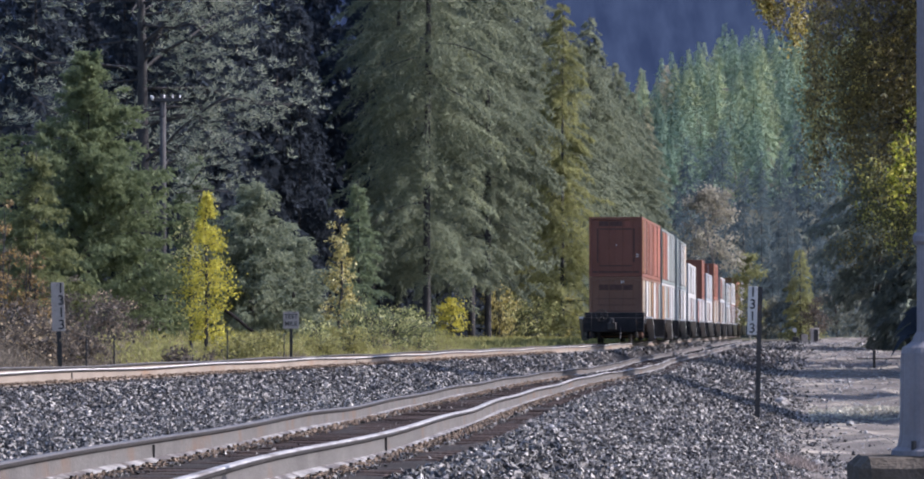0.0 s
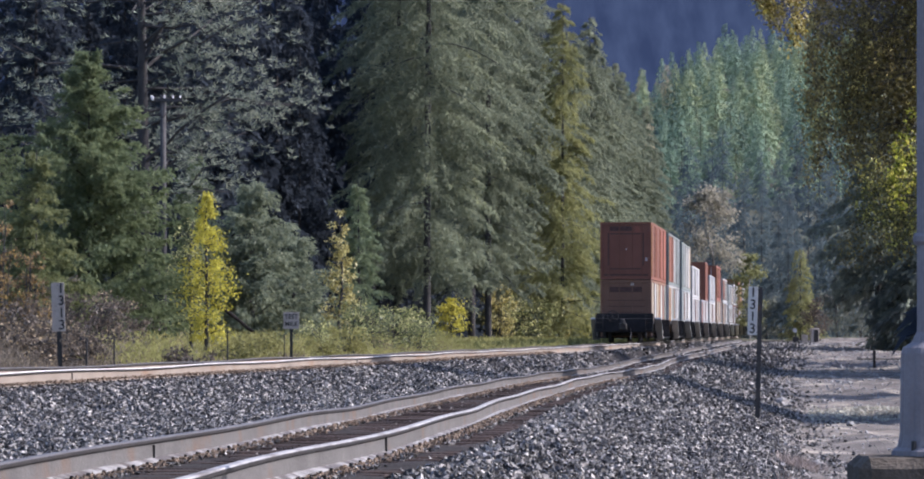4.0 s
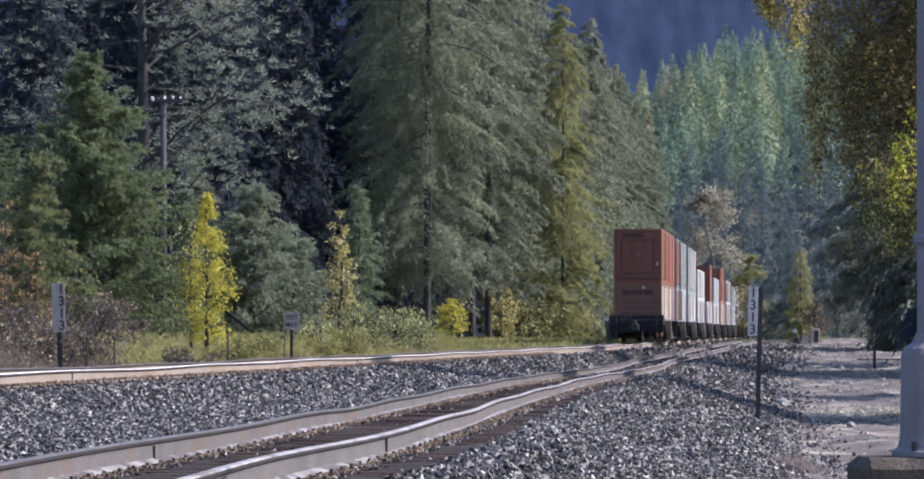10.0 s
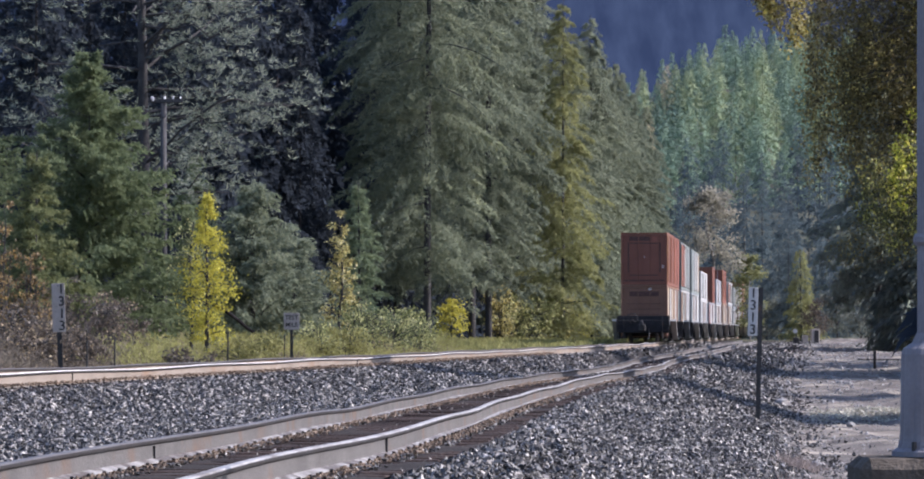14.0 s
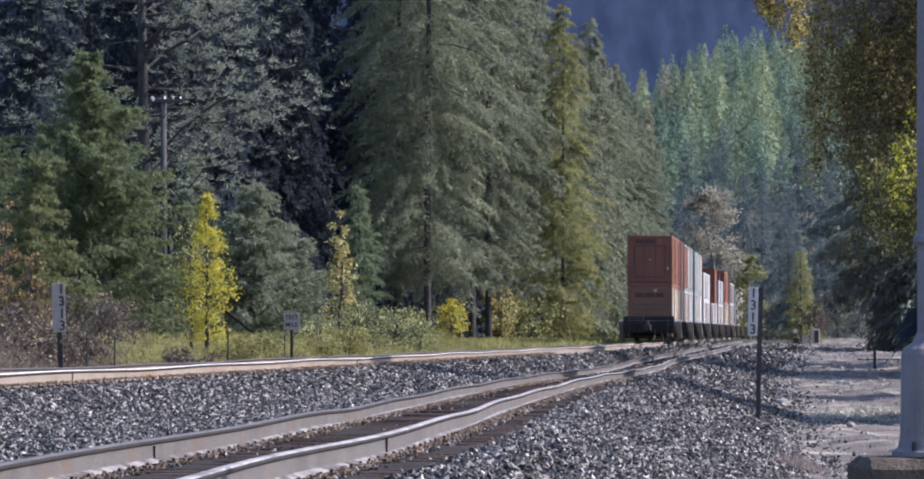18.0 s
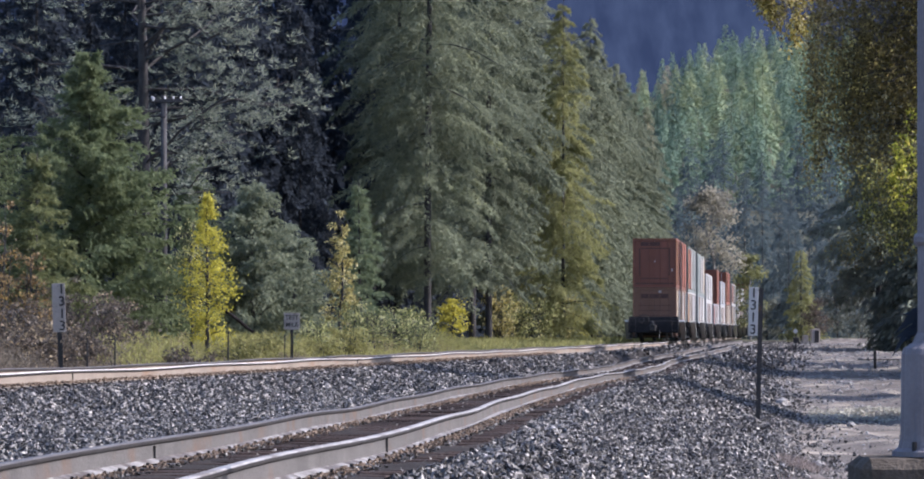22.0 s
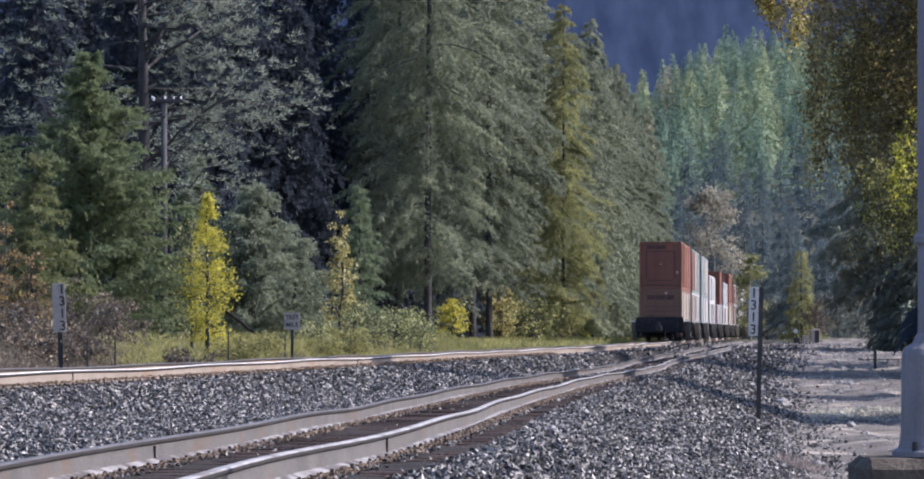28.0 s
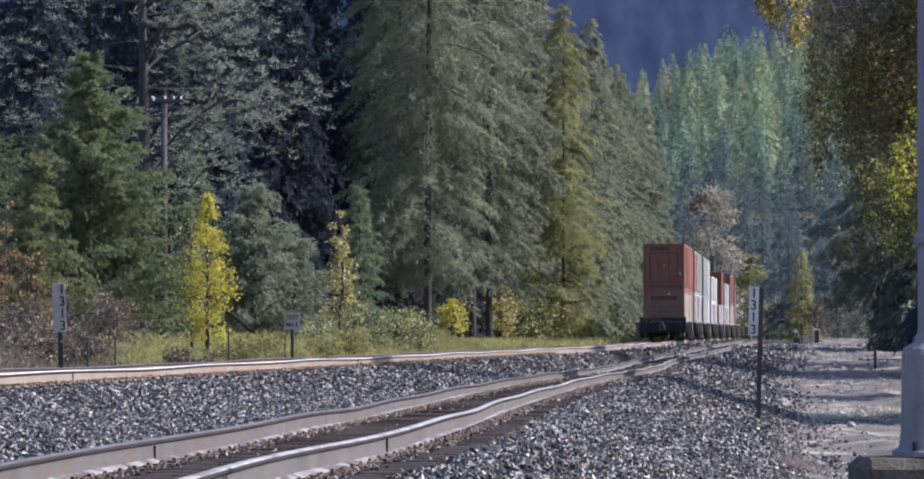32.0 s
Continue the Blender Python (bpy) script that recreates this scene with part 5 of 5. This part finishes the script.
def woods():
    P = lambda px, d: at_px(px, d)
    plant("fir_tree", MID[0], P(150, 113), 113, "dense dark green fir tree at the edge of the verge", turn=20, scale=0.95)
    plant("fir_tree", conifer_parts(8.4, 2.4, 124, MAT_SUNFIR, 0.02, 170, 190, 0.19, 0.75, 0.07, 0.3, 0.25, wide=1.4, loose=0.55), P(60, 107), 107, "younger yellow-green fir tree beside a larger fir", turn=70, scale=0.83)
    grove = conifer_parts(9.5, 2.6, 125, MAT_FIR, 0.02, 130, 130, 0.30, 0.7, 0.1, 0.15, 0.3, wide=1.5, loose=0.6)
    for px, d, sc in ((640, 292, 1.0), (676, 298, 1.1), (705, 288, 0.8), (845, 300, 1.0), (905, 300, 0.9), (760, 296, 0.9), (612, 285, 0.7)):
        plant("young_fir", grove, P(px, d), d, "young green fir among the trunks of tall firs", turn=px, scale=sc, group="young firs")
    plant("fir_tree", MID[0], P(-70, 128), 128, "dark green fir tree at the wood's edge", turn=170)
    plant("pine_tree", pine_parts(25, 6.4, 140, MAT_PINE, 0.2, 84, 60, 0.24, 0.34, per=17, open_front=True, forks=((12.2, 2.4, 3.6, 0.10), (14.3, -0.5, 3.0, 0.09), (9.6, 2.6, 0.9, 0.06), (8.2, -2.2, 0.6, 0.05))), P(238, 150), 150, "tall ponderosa pine with open limbs and grey-green tufts", z=1.0)
    plant("young_fir", conifer_parts(6.9, 2.3, 142, MAT_GREYFIR, 0.02, 230, 190, 0.18, 0.55, 0.10, 0.45, 0.2, wide=1.3, loose=0.7, col=0.8), P(428, 132), 132, "rounded young fir with soft green needles")
    plant("young_fir", conifer_parts(5.2, 1.7, 143, MAT_GREYFIR, 0.02, 170, 150, 0.18, 0.5, 0.09, 0.45, 0.2, wide=1.3, loose=0.7), P(494, 138), 140, "small soft green fir beside another", turn=90)
    plant("young_spruce", MID[2], P(609, 150), 150, "slender young spruce with soft green needles", scale=0.98)
    plant("fir_tree", MID[1], P(330, 160), 160, "green fir tree in the shade of taller trees", turn=200, scale=1.1)
    plant("golden_aspen", leafy_parts(5.9, 0.86, 150, MAT_GOLD, MAT_BARK, 110, 5600, 0.08, 0.12, 1.7, 0.15), P(349, 110), 110, "slender young aspen with bright golden leaves")
    plant("bare_sapling", leafy_parts(5.0, 0.85, 152, MAT_SHRUB, MAT_BARK, 120, 1800, 0.065, 0.05, 0.7), P(316, 109), 111, "thin half-bare sapling with few brown leaves")
    plant("yellowing_birch", leafy_parts(5.8, 0.75, 151, MAT_STRAW, MAT_BARK, 60, 2400, 0.10, 0.1, 0.9), P(577, 130), 130, "thin yellowing birch sapling with sparse leaves")
    for k, (px, d, h, r) in enumerate(((632, 128, 2.4, 1.1), (668, 130, 2.2, 1.2), (705, 135, 2.0, 0.9), (540, 122, 1.7, 0.9), (600, 126, 2.6, 0.9))):
        plant("shrub", leafy_parts(h, r, 160 + k, MAT_SHRUB, MAT_BARK, 50, 1500, 0.075, 0.05, 0.6, 0, 5), P(px, d), d, "pale-leaved wild shrub at the wood's edge", "shrub", group="verge shrubs")
    for k, (px, d, h, r) in enumerate(((2, 96, 5.0, 0.8), (48, 92, 3.6, 0.7), (5, 84, 2.5, 1.0), (70, 100, 2.2, 1.1), (95, 88, 1.9, 0.9), (135, 86, 1.7, 0.9), (165, 94, 2.3, 0.9), (40, 80, 1.8, 0.9), (190, 99, 2.6, 0.9), (115, 95, 2.8, 0.9), (20, 78, 1.5, 0.9), (225, 104, 1.9, 0.8), (80, 82, 1.6, 0.8))):
        plant("autumn_shrub", leafy_parts(h, r, 170 + k, MAT_ORANGE if k in (0, 1) else MAT_RUST, MAT_BARK, 60, 1500, 0.085, 0.05, 0.6, 0, 6), P(px, d), d, "tangled shrub with rusty orange autumn leaves", "shrub", group="autumn shrubs")
    for k, (px, d, h, r) in enumerate(((205, 92, 1.15, 0.8), (268, 98, 1.25, 0.9), (318, 88, 1.0, 0.7), (415, 100, 1.3, 0.9), (440, 104, 1.3, 0.8), (545, 112, 1.2, 0.7), (130, 90, 1.2, 0.8), (585, 118, 1.4, 0.9))):
        plant("low_bush", leafy_parts(h, r, 210 + k, MAT_RUST if k in (2, 6) else MAT_GRASS, MAT_BARK, 40, 1300, 0.085, 0.02, 0.5, 0, 7), P(px, d), d, "low tangled olive-green bush in the tall grass", "bush", group="low bushes")
    for k, (px, d, h, r) in enumerate(((765, 240, 3.2, 1.3), (848, 258, 4.2, 1.5), (900, 262, 3.2, 2.4), (950, 268, 4.6, 1.3), (980, 275, 2.6, 1.8), (700, 225, 2.4, 1.6))):
        plant("golden_shrub", leafy_parts(h, r, 180 + k, (MAT_GOLD, MAT_STRAW, MAT_SHRUB, MAT_STRAW, MAT_GOLD, MAT_SHRUB)[k], MAT_BARK, 40, 1500, 0.17, 0.05, 0.6, 0, 5), P(px, d), d, "yellow autumn shrub under tall firs", "shrub", group="golden shrubs")
    # the tall firs beside the line
    for me, px, d, turn, sc, lab in ((LARGE[0], 724, 236, 150, 1.0, "very tall green fir with drooping boughs and bare trunk foot"),
                                     (LARGE[1], 800, 262, 80, 1.06, "very tall green fir beside two others"),
                                     (LARGE[1], 828, 254, 200, 1.0, "very tall fir with dark trunk at the forest edge"),
                                     (LARGE[2], 898, 274, 30, 1.0, "tall narrow green fir beside a yellowing larch"),
                                     (LARGE[0], 672, 275, 120, 0.95, "tall fir half hidden by its neighbours")):
        plant("tall_fir", me, P(px, d), d, lab, turn=turn, scale=sc, group="tall firs", z=1.0)
    plant("larch_tree", LARCH, P(954, 266), 266, "tall larch turning yellow-green", turn=10, scale=0.95, z=1.0)
    for px, d, sc in ((1004, 330, 1.05), (1030, 345, 0.93), (1050, 372, 0.98), (1068, 395, 0.96), (1090, 415, 0.95), (975, 318, 0.9), (925, 305, 1.05), (990, 350, 0.93), (1018, 365, 0.9), (1108, 425, 0.8), (1014, 334, 0.99), (1040, 352, 0.96), (984, 322, 0.96)):
        plant("tall_fir", LARGE[2], P(px, d), d, "tall green fir further along the line", turn=px, scale=sc, group="tall firs", z=1.2)
    # shaded forest behind
    rng = random.Random(5)
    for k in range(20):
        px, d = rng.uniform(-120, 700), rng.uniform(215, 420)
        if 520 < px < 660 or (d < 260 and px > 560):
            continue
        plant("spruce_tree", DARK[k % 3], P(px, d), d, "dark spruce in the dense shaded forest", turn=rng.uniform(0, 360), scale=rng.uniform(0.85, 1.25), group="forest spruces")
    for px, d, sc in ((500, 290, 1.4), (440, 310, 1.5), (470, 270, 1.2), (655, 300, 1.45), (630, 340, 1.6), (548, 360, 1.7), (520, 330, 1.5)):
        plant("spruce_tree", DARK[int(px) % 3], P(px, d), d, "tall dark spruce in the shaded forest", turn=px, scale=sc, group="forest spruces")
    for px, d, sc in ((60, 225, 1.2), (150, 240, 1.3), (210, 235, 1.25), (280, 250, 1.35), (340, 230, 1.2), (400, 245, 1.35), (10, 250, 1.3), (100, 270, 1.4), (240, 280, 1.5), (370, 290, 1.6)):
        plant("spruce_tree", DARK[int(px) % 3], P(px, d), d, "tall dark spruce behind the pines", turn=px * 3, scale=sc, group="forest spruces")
    # hidden spruces added behind the tall firs to keep sun off the forest
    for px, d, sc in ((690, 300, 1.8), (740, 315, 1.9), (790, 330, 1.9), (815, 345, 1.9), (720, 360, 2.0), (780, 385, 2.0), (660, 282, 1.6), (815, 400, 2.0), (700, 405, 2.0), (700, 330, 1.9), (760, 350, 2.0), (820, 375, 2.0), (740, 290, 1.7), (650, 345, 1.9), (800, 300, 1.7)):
        plant("spruce_tree", DARK[int(px) % 3], P(px, d), d, "tall dark spruce behind the firs, added to shade the forest", turn=px * 2, scale=sc, group="forest spruces")
    # more such spruces, added only for their shade
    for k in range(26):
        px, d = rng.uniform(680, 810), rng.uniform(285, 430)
        plant("spruce_tree", DARK[k % 3], P(px, d), d, "tall dark spruce behind the firs, added to shade the forest", turn=rng.uniform(0, 360), scale=rng.uniform(1.8, 2.1), group="forest spruces")
    # valley side
    n = 0
    d = 445.0
    while d < 1030:
        row = 4.8 * 6000 / d                         # spacing in the row
        px = 955 + rng.uniform(0, row)
        while px < 1480:
            dd = d + rng.uniform(-14, 14)
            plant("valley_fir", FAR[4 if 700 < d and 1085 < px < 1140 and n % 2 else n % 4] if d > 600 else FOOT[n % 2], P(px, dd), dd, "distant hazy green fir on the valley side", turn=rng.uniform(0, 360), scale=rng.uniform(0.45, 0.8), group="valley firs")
            n += 1
            px += row * rng.uniform(0.75, 1.3)
        d += 25 + d * 0.012
    # beyond the train
    plant("cottonwood", leafy_parts(17, 3.4, 190, MAT_TAN, MAT_PALEBARK, 60, 4200, 0.32, 0.2, 0.8), P(1207, 366), 366, "tall cottonwood with dry tan leaves", z=1.2, scale=0.96)
    plant("cottonwood", leafy_parts(10, 2.2, 191, MAT_LARCH, MAT_PALEBARK, 50, 2600, 0.30, 0.1, 0.8), P(1272, 367), 367, "smaller yellowing cottonwood behind the train", z=1.2, scale=0.9)
    plant("young_larch", conifer_parts(8.2, 1.8, 192, MAT_LARCH, 0.02, 150, 60, 0.34, 0.8, 0.1), P(1358, 310), 310, "young larch turning yellow-green")
    plant("autumn_shrub", leafy_parts(3.6, 1.3, 193, MAT_RUST, MAT_BARK, 40, 1600, 0.16, 0.05, 0.6, 0, 5), P(1383, 300), 300, "orange autumn shrub beyond the yard", "shrub", group="autumn shrubs")
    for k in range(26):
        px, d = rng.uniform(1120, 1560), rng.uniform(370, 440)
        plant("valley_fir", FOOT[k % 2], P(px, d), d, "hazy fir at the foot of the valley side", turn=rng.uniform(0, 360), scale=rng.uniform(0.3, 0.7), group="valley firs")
    for k, (px, d, h) in enumerate(((1300, 380, 5), (1325, 375, 4.5), (1420, 360, 6), (1460, 350, 7), (1250, 400, 5))):
        plant("shrub", leafy_parts(h, 2.4, 196 + k, MAT_DULL, MAT_BARK, 40, 1500, 0.3, 0.05, 0.6, 0, 4), P(px, d), d, "dull olive bush beyond the yard", "shrub", group="yard shrubs")
    # overhanging birch and dark spruces by the yard
    birch = plant("birch_tree", leafy_parts(21, 4.1, 200, MAT_BIRCH, MAT_BARK, 300, 74000, 0.13, 0.30, 0.30, 0.3, floor=4.4, even=0.5), P(1600, 152), 152, "large overhanging autumn birch, olive-brown leaves with sunlit gold painted in", z=0.3)
    tw = random.Random(8)
    # leaves on the left bough, coloured as sunlit
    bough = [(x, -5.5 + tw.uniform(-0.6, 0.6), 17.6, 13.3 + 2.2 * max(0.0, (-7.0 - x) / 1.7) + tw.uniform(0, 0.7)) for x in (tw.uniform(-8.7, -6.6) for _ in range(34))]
    tagged(part("golden_foliage", hanging_twigs(31, bough, 5600, 0.135, 0.13, MAT_BRONZE), None, birch, "drooping mass of leaves painted sunlit gold"), kind="stuff")
    bough = []
    for _ in range(75):
        x, top = -5.85 + 2.8 * tw.random() ** 0.75, tw.choice((19.0, 17.5, 15.5, 13.5)) + tw.uniform(-1, 1)
        bough.append((x, tw.uniform(-3, 3), top, max(7.4 + 0.9 * max(0.0, -4.6 - x), top - tw.uniform(3, 7))))
    tagged(part("outer_foliage", hanging_twigs(33, bough, 14000, 0.135, 0.17, MAT_BIRCH), None, birch), kind="stuff")
    bough = [(x, -4.5 + tw.uniform(-1, 1), 8.6 + tw.uniform(-0.8, 0.8), 4.7 + 0.5 * abs(x + 2.2) + tw.uniform(0, 1.2)) for x in (tw.uniform(-4.3, -0.8) for _ in range(30))]
    tagged(part("lower_foliage", hanging_twigs(34, bough, 3000, 0.135, 0.16, MAT_OLIVE), None, birch, "dark olive-green hanging leaves"), kind="stuff")
    # leaves at the right front, coloured as sunlit
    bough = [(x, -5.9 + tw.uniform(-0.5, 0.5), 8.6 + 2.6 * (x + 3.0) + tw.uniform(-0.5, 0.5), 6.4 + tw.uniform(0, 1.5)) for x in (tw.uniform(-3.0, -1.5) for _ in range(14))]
    tagged(part("lime_foliage", hanging_twigs(32, bough, 1100, 0.14, 0.09, MAT_LIME), None, birch, "hanging mass of leaves painted sunlit yellow-green"), kind="stuff")
    plant("spruce_tree", conifer_parts(14, 3.3, 201, MAT_SHADEFIR, 0.2, 220, 130, 0.30, 0.7, 0.16, wide=1.4), P(1490, 216), 216, "dark green spruce under the birch", scale=1.3)
    plant("spruce_tree", conifer_parts(9.0, 2.7, 202, MAT_SHADEFIR, 0.06, 200, 46, 0.40, 0.7, 0.16), P(1592, 211), 211, "low dark spruce beside the yard", scale=1.33)
    plant("spruce_tree", conifer_parts(5.4, 2.2, 205, MAT_SHADEFIR, 0.02, 170, 60, 0.36, 0.55, 0.10), P(1536, 212), 212, "small bushy dark spruce under the birch", scale=1.25)
    plant("spruce_tree", DARK[0], P(1630, 218), 218, "tall dark spruce behind the birch", scale=0.8)
    # unseen spruces, added to keep sun off the birch and part of the yard
    for x, y, sc in ((34, 174, 0.9), (30, 168, 0.7), (33, 162, 0.7), (42, 158, 1.0), (30, 180, 0.8)):
        plant("spruce_tree", DARK[1], x, y, "dark spruce out of view beyond the yard, added for its shade", scale=sc, turn=x * 9)
    plant("spruce_tree", conifer_parts(12, 3.0, 204, MAT_DARKFIR, 0.03, 260, 80, 0.8, 0.6, 0.22), 24, 119, "dense smaller spruce beside the gravel yard")
    # spruce beside the yard whose shadow crosses the tracks
    shade = conifer_parts(18.5, 3.8, 203, MAT_DARKFIR, 0.08, 300, 90, 0.9, 0.6, 0.25, wide=1.5)
    for x, y, sc in ((17.8, 91, 1.0), (25.5, 157, 0.8), (26, 153, 0.85), (28, 149.5, 0.92), (25.5, 171, 0.5)):
        plant("spruce_tree", shade, x, y, "dense spruce tree beside the gravel yard", scale=sc)


woods()


MAT_LITTER = foliage("fallen_leaves", (0.26, 0.24, 0.18), (0.56, 0.53, 0.43), 0.3, 0.5)
MAT_STALK = foliage("pinkish_brown_stalks", (0.105, 0.088, 0.072), (0.225, 0.188, 0.142), 0.4, 0.8, None, 0.4, 0.2, 0.5)
MAT_WEED = foliage("dry_pinkish_weeds", (0.16, 0.13, 0.115), (0.27, 0.225, 0.20), 0.3, 0.8)


def grasses():
    rng = np.random.default_rng(21)
    n = 150000
    y = rng.uniform(52, 150, n)
    um = -rng.uniform(3.3, 13, n)
    x = main_x(y) + um
    mound = np.clip(0.70 + 0.26 * np.sin(x * 0.9 + y * 0.23) + 0.18 * np.sin(y * 0.61 - x * 1.3) + 0.10 * np.sin(y * 1.7 + x * 0.7), 0.25, 1.3)
    mound *= 1.35 * np.clip((-um - 2.8) / 2.5, 0.25, 1)
    reach = rng.random(n) ** 0.7
    pos = np.stack([x, y, ground_z(x, y) - 0.03 + mound * reach * 0.85], 1)
    way = np.stack([rng.normal(size=n) * 0.55, rng.normal(size=n) * 0.55, np.ones(n) * 0.8], 1)
    near_sign = (np.abs(x - at_px(494, 108) * y / 108) < 0.45) & (y < 109) & (y > 70)
    pos[near_sign, 2] = ground_z(x[near_sign], y[near_sign]) - 0.05
    stalk = (reach < 0.62 + 0.2 * np.sin(x * 1.1 - y * 0.4)) & (rng.random(n) < 0.8)
    stalk |= (x < -0.099 * y + rng.normal(size=n) * 0.5)      # rank weeds, not grass, under the autumn shrubs
    ln = rng.uniform(0.14, 0.42, n)
    v, f = sprays(pos[~stalk], way[~stalk], ln[~stalk], 0.026, rng, 0.2)
    tagged(new("tall_grass", mesh_np("tall_grass", v, f, MAT_GRASS)), "tall yellow-green autumn grass along the verge", "grass", kind="stuff")
    v, f = sprays(pos[stalk], way[stalk], ln[stalk] * 1.2, 0.020, rng, 0.1)
    tagged(new("dry_stalks", mesh_np("dry_stalks", v, f, MAT_STALK)), "pinkish-brown dry stalks under the tall grass", "grass", kind="stuff")
    # rough grass further along the line
    n = 16000
    y = rng.uniform(150, 285, n)
    um = -rng.uniform(2.6, 16, n)
    x = main_x(y) + um
    pos = np.stack([x, y, ground_z(x, y) - 0.03 + rng.random(n) * 0.3], 1)
    way = np.stack([rng.normal(size=n) * 0.5, rng.normal(size=n) * 0.5, np.ones(n)], 1)
    v, f = sprays(pos, way, rng.uniform(0.2, 0.5, n), 0.08, rng, 0.15)
    tagged(new("rough_grass", mesh_np("rough_grass", v, f, MAT_GRASS)), "rough yellowing grass under the tall firs", "grass", kind="stuff")
    # dry tufts by the footing
    n = 1800
    c = rng.integers(0, 3, n)
    px, d = np.array([1395, 1355, 1375])[c], np.array([44.0, 56, 47])[c]
    x, y = at_px(px, d) + rng.normal(size=n) * 0.16, d + rng.normal(size=n) * 0.5
    way = np.stack([rng.normal(size=n) * 0.5, rng.normal(size=n) * 0.5, np.ones(n)], 1)
    v, f = sprays(np.stack([x, y, ground_z(x, y)], 1), way, rng.uniform(0.1, 0.32, n), 0.012, rng, 0.2)
    tagged(new("dry_weeds", mesh_np("dry_weeds", v, f, MAT_WEED)), "dry pinkish-tan weeds growing in the gravel", "weeds", kind="stuff")
    # fallen leaves and dry stalks along the shaded edge of the yard
    n = 1700
    y = 97 + rng.normal(size=n) * 3.0
    x = at_px(rng.uniform(1372, 1540, n), y)
    way = np.stack([rng.normal(size=n), rng.normal(size=n), np.abs(rng.normal(size=n)) * 0.5], 1)
    v, f = sprays(np.stack([x, y, ground_z(x, y) + 0.02], 1), way, rng.uniform(0.05, 0.16, n), 0.06, rng, 0.1)
    tagged(new("leaf_litter", mesh_np("leaf_litter", v, f, MAT_LITTER)), "yellow fallen leaves scattered on the gravel yard", "leaves", kind="stuff")


grasses()


def fallen_log(px0, px1, d, z0, z1, r):
    x0, x1 = at_px(px0, d), at_px(px1, d)
    k = np.linspace(0, 1, 8)[:, None]
    pts = np.array([x0, d, z0]) * (1 - k) + np.array([x1, d + 2.5, z1]) * k + 0.06 * np.sin(k * 9) * np.array([[0, 0, 1.0]])
    log = part("fallen_log", tubes_mesh("fallen_log", [(pts, r * (1.1 - 0.6 * k[:, 0]), 8)], MAT_DARKWOOD), MAT_DARKWOOD)
    tagged(log, "dark fallen log leaning in the undergrowth", "log", "fallen logs")


fallen_log(364, 486, 118, 2.85, 1.15, 0.065)


# ================= movement =================
def motions():
    times = [i * 2.0 for i in range(17)]
    for ob, ahead, z in MOVERS:
        walk(ob, [(t, on_track(train_y(t) + ahead / 1.0055, RAIL_Z + z)) for t in times])
    for w, y in SPINNERS:
        walk(w, [(k * 0.2, Matrix.Translation((0, y, 0.455)) @ Matrix.Rotation(-(train_y(k * 0.2) - train_y(0)) / 0.42, 4, 'X')) for k in range(161)])


motions()
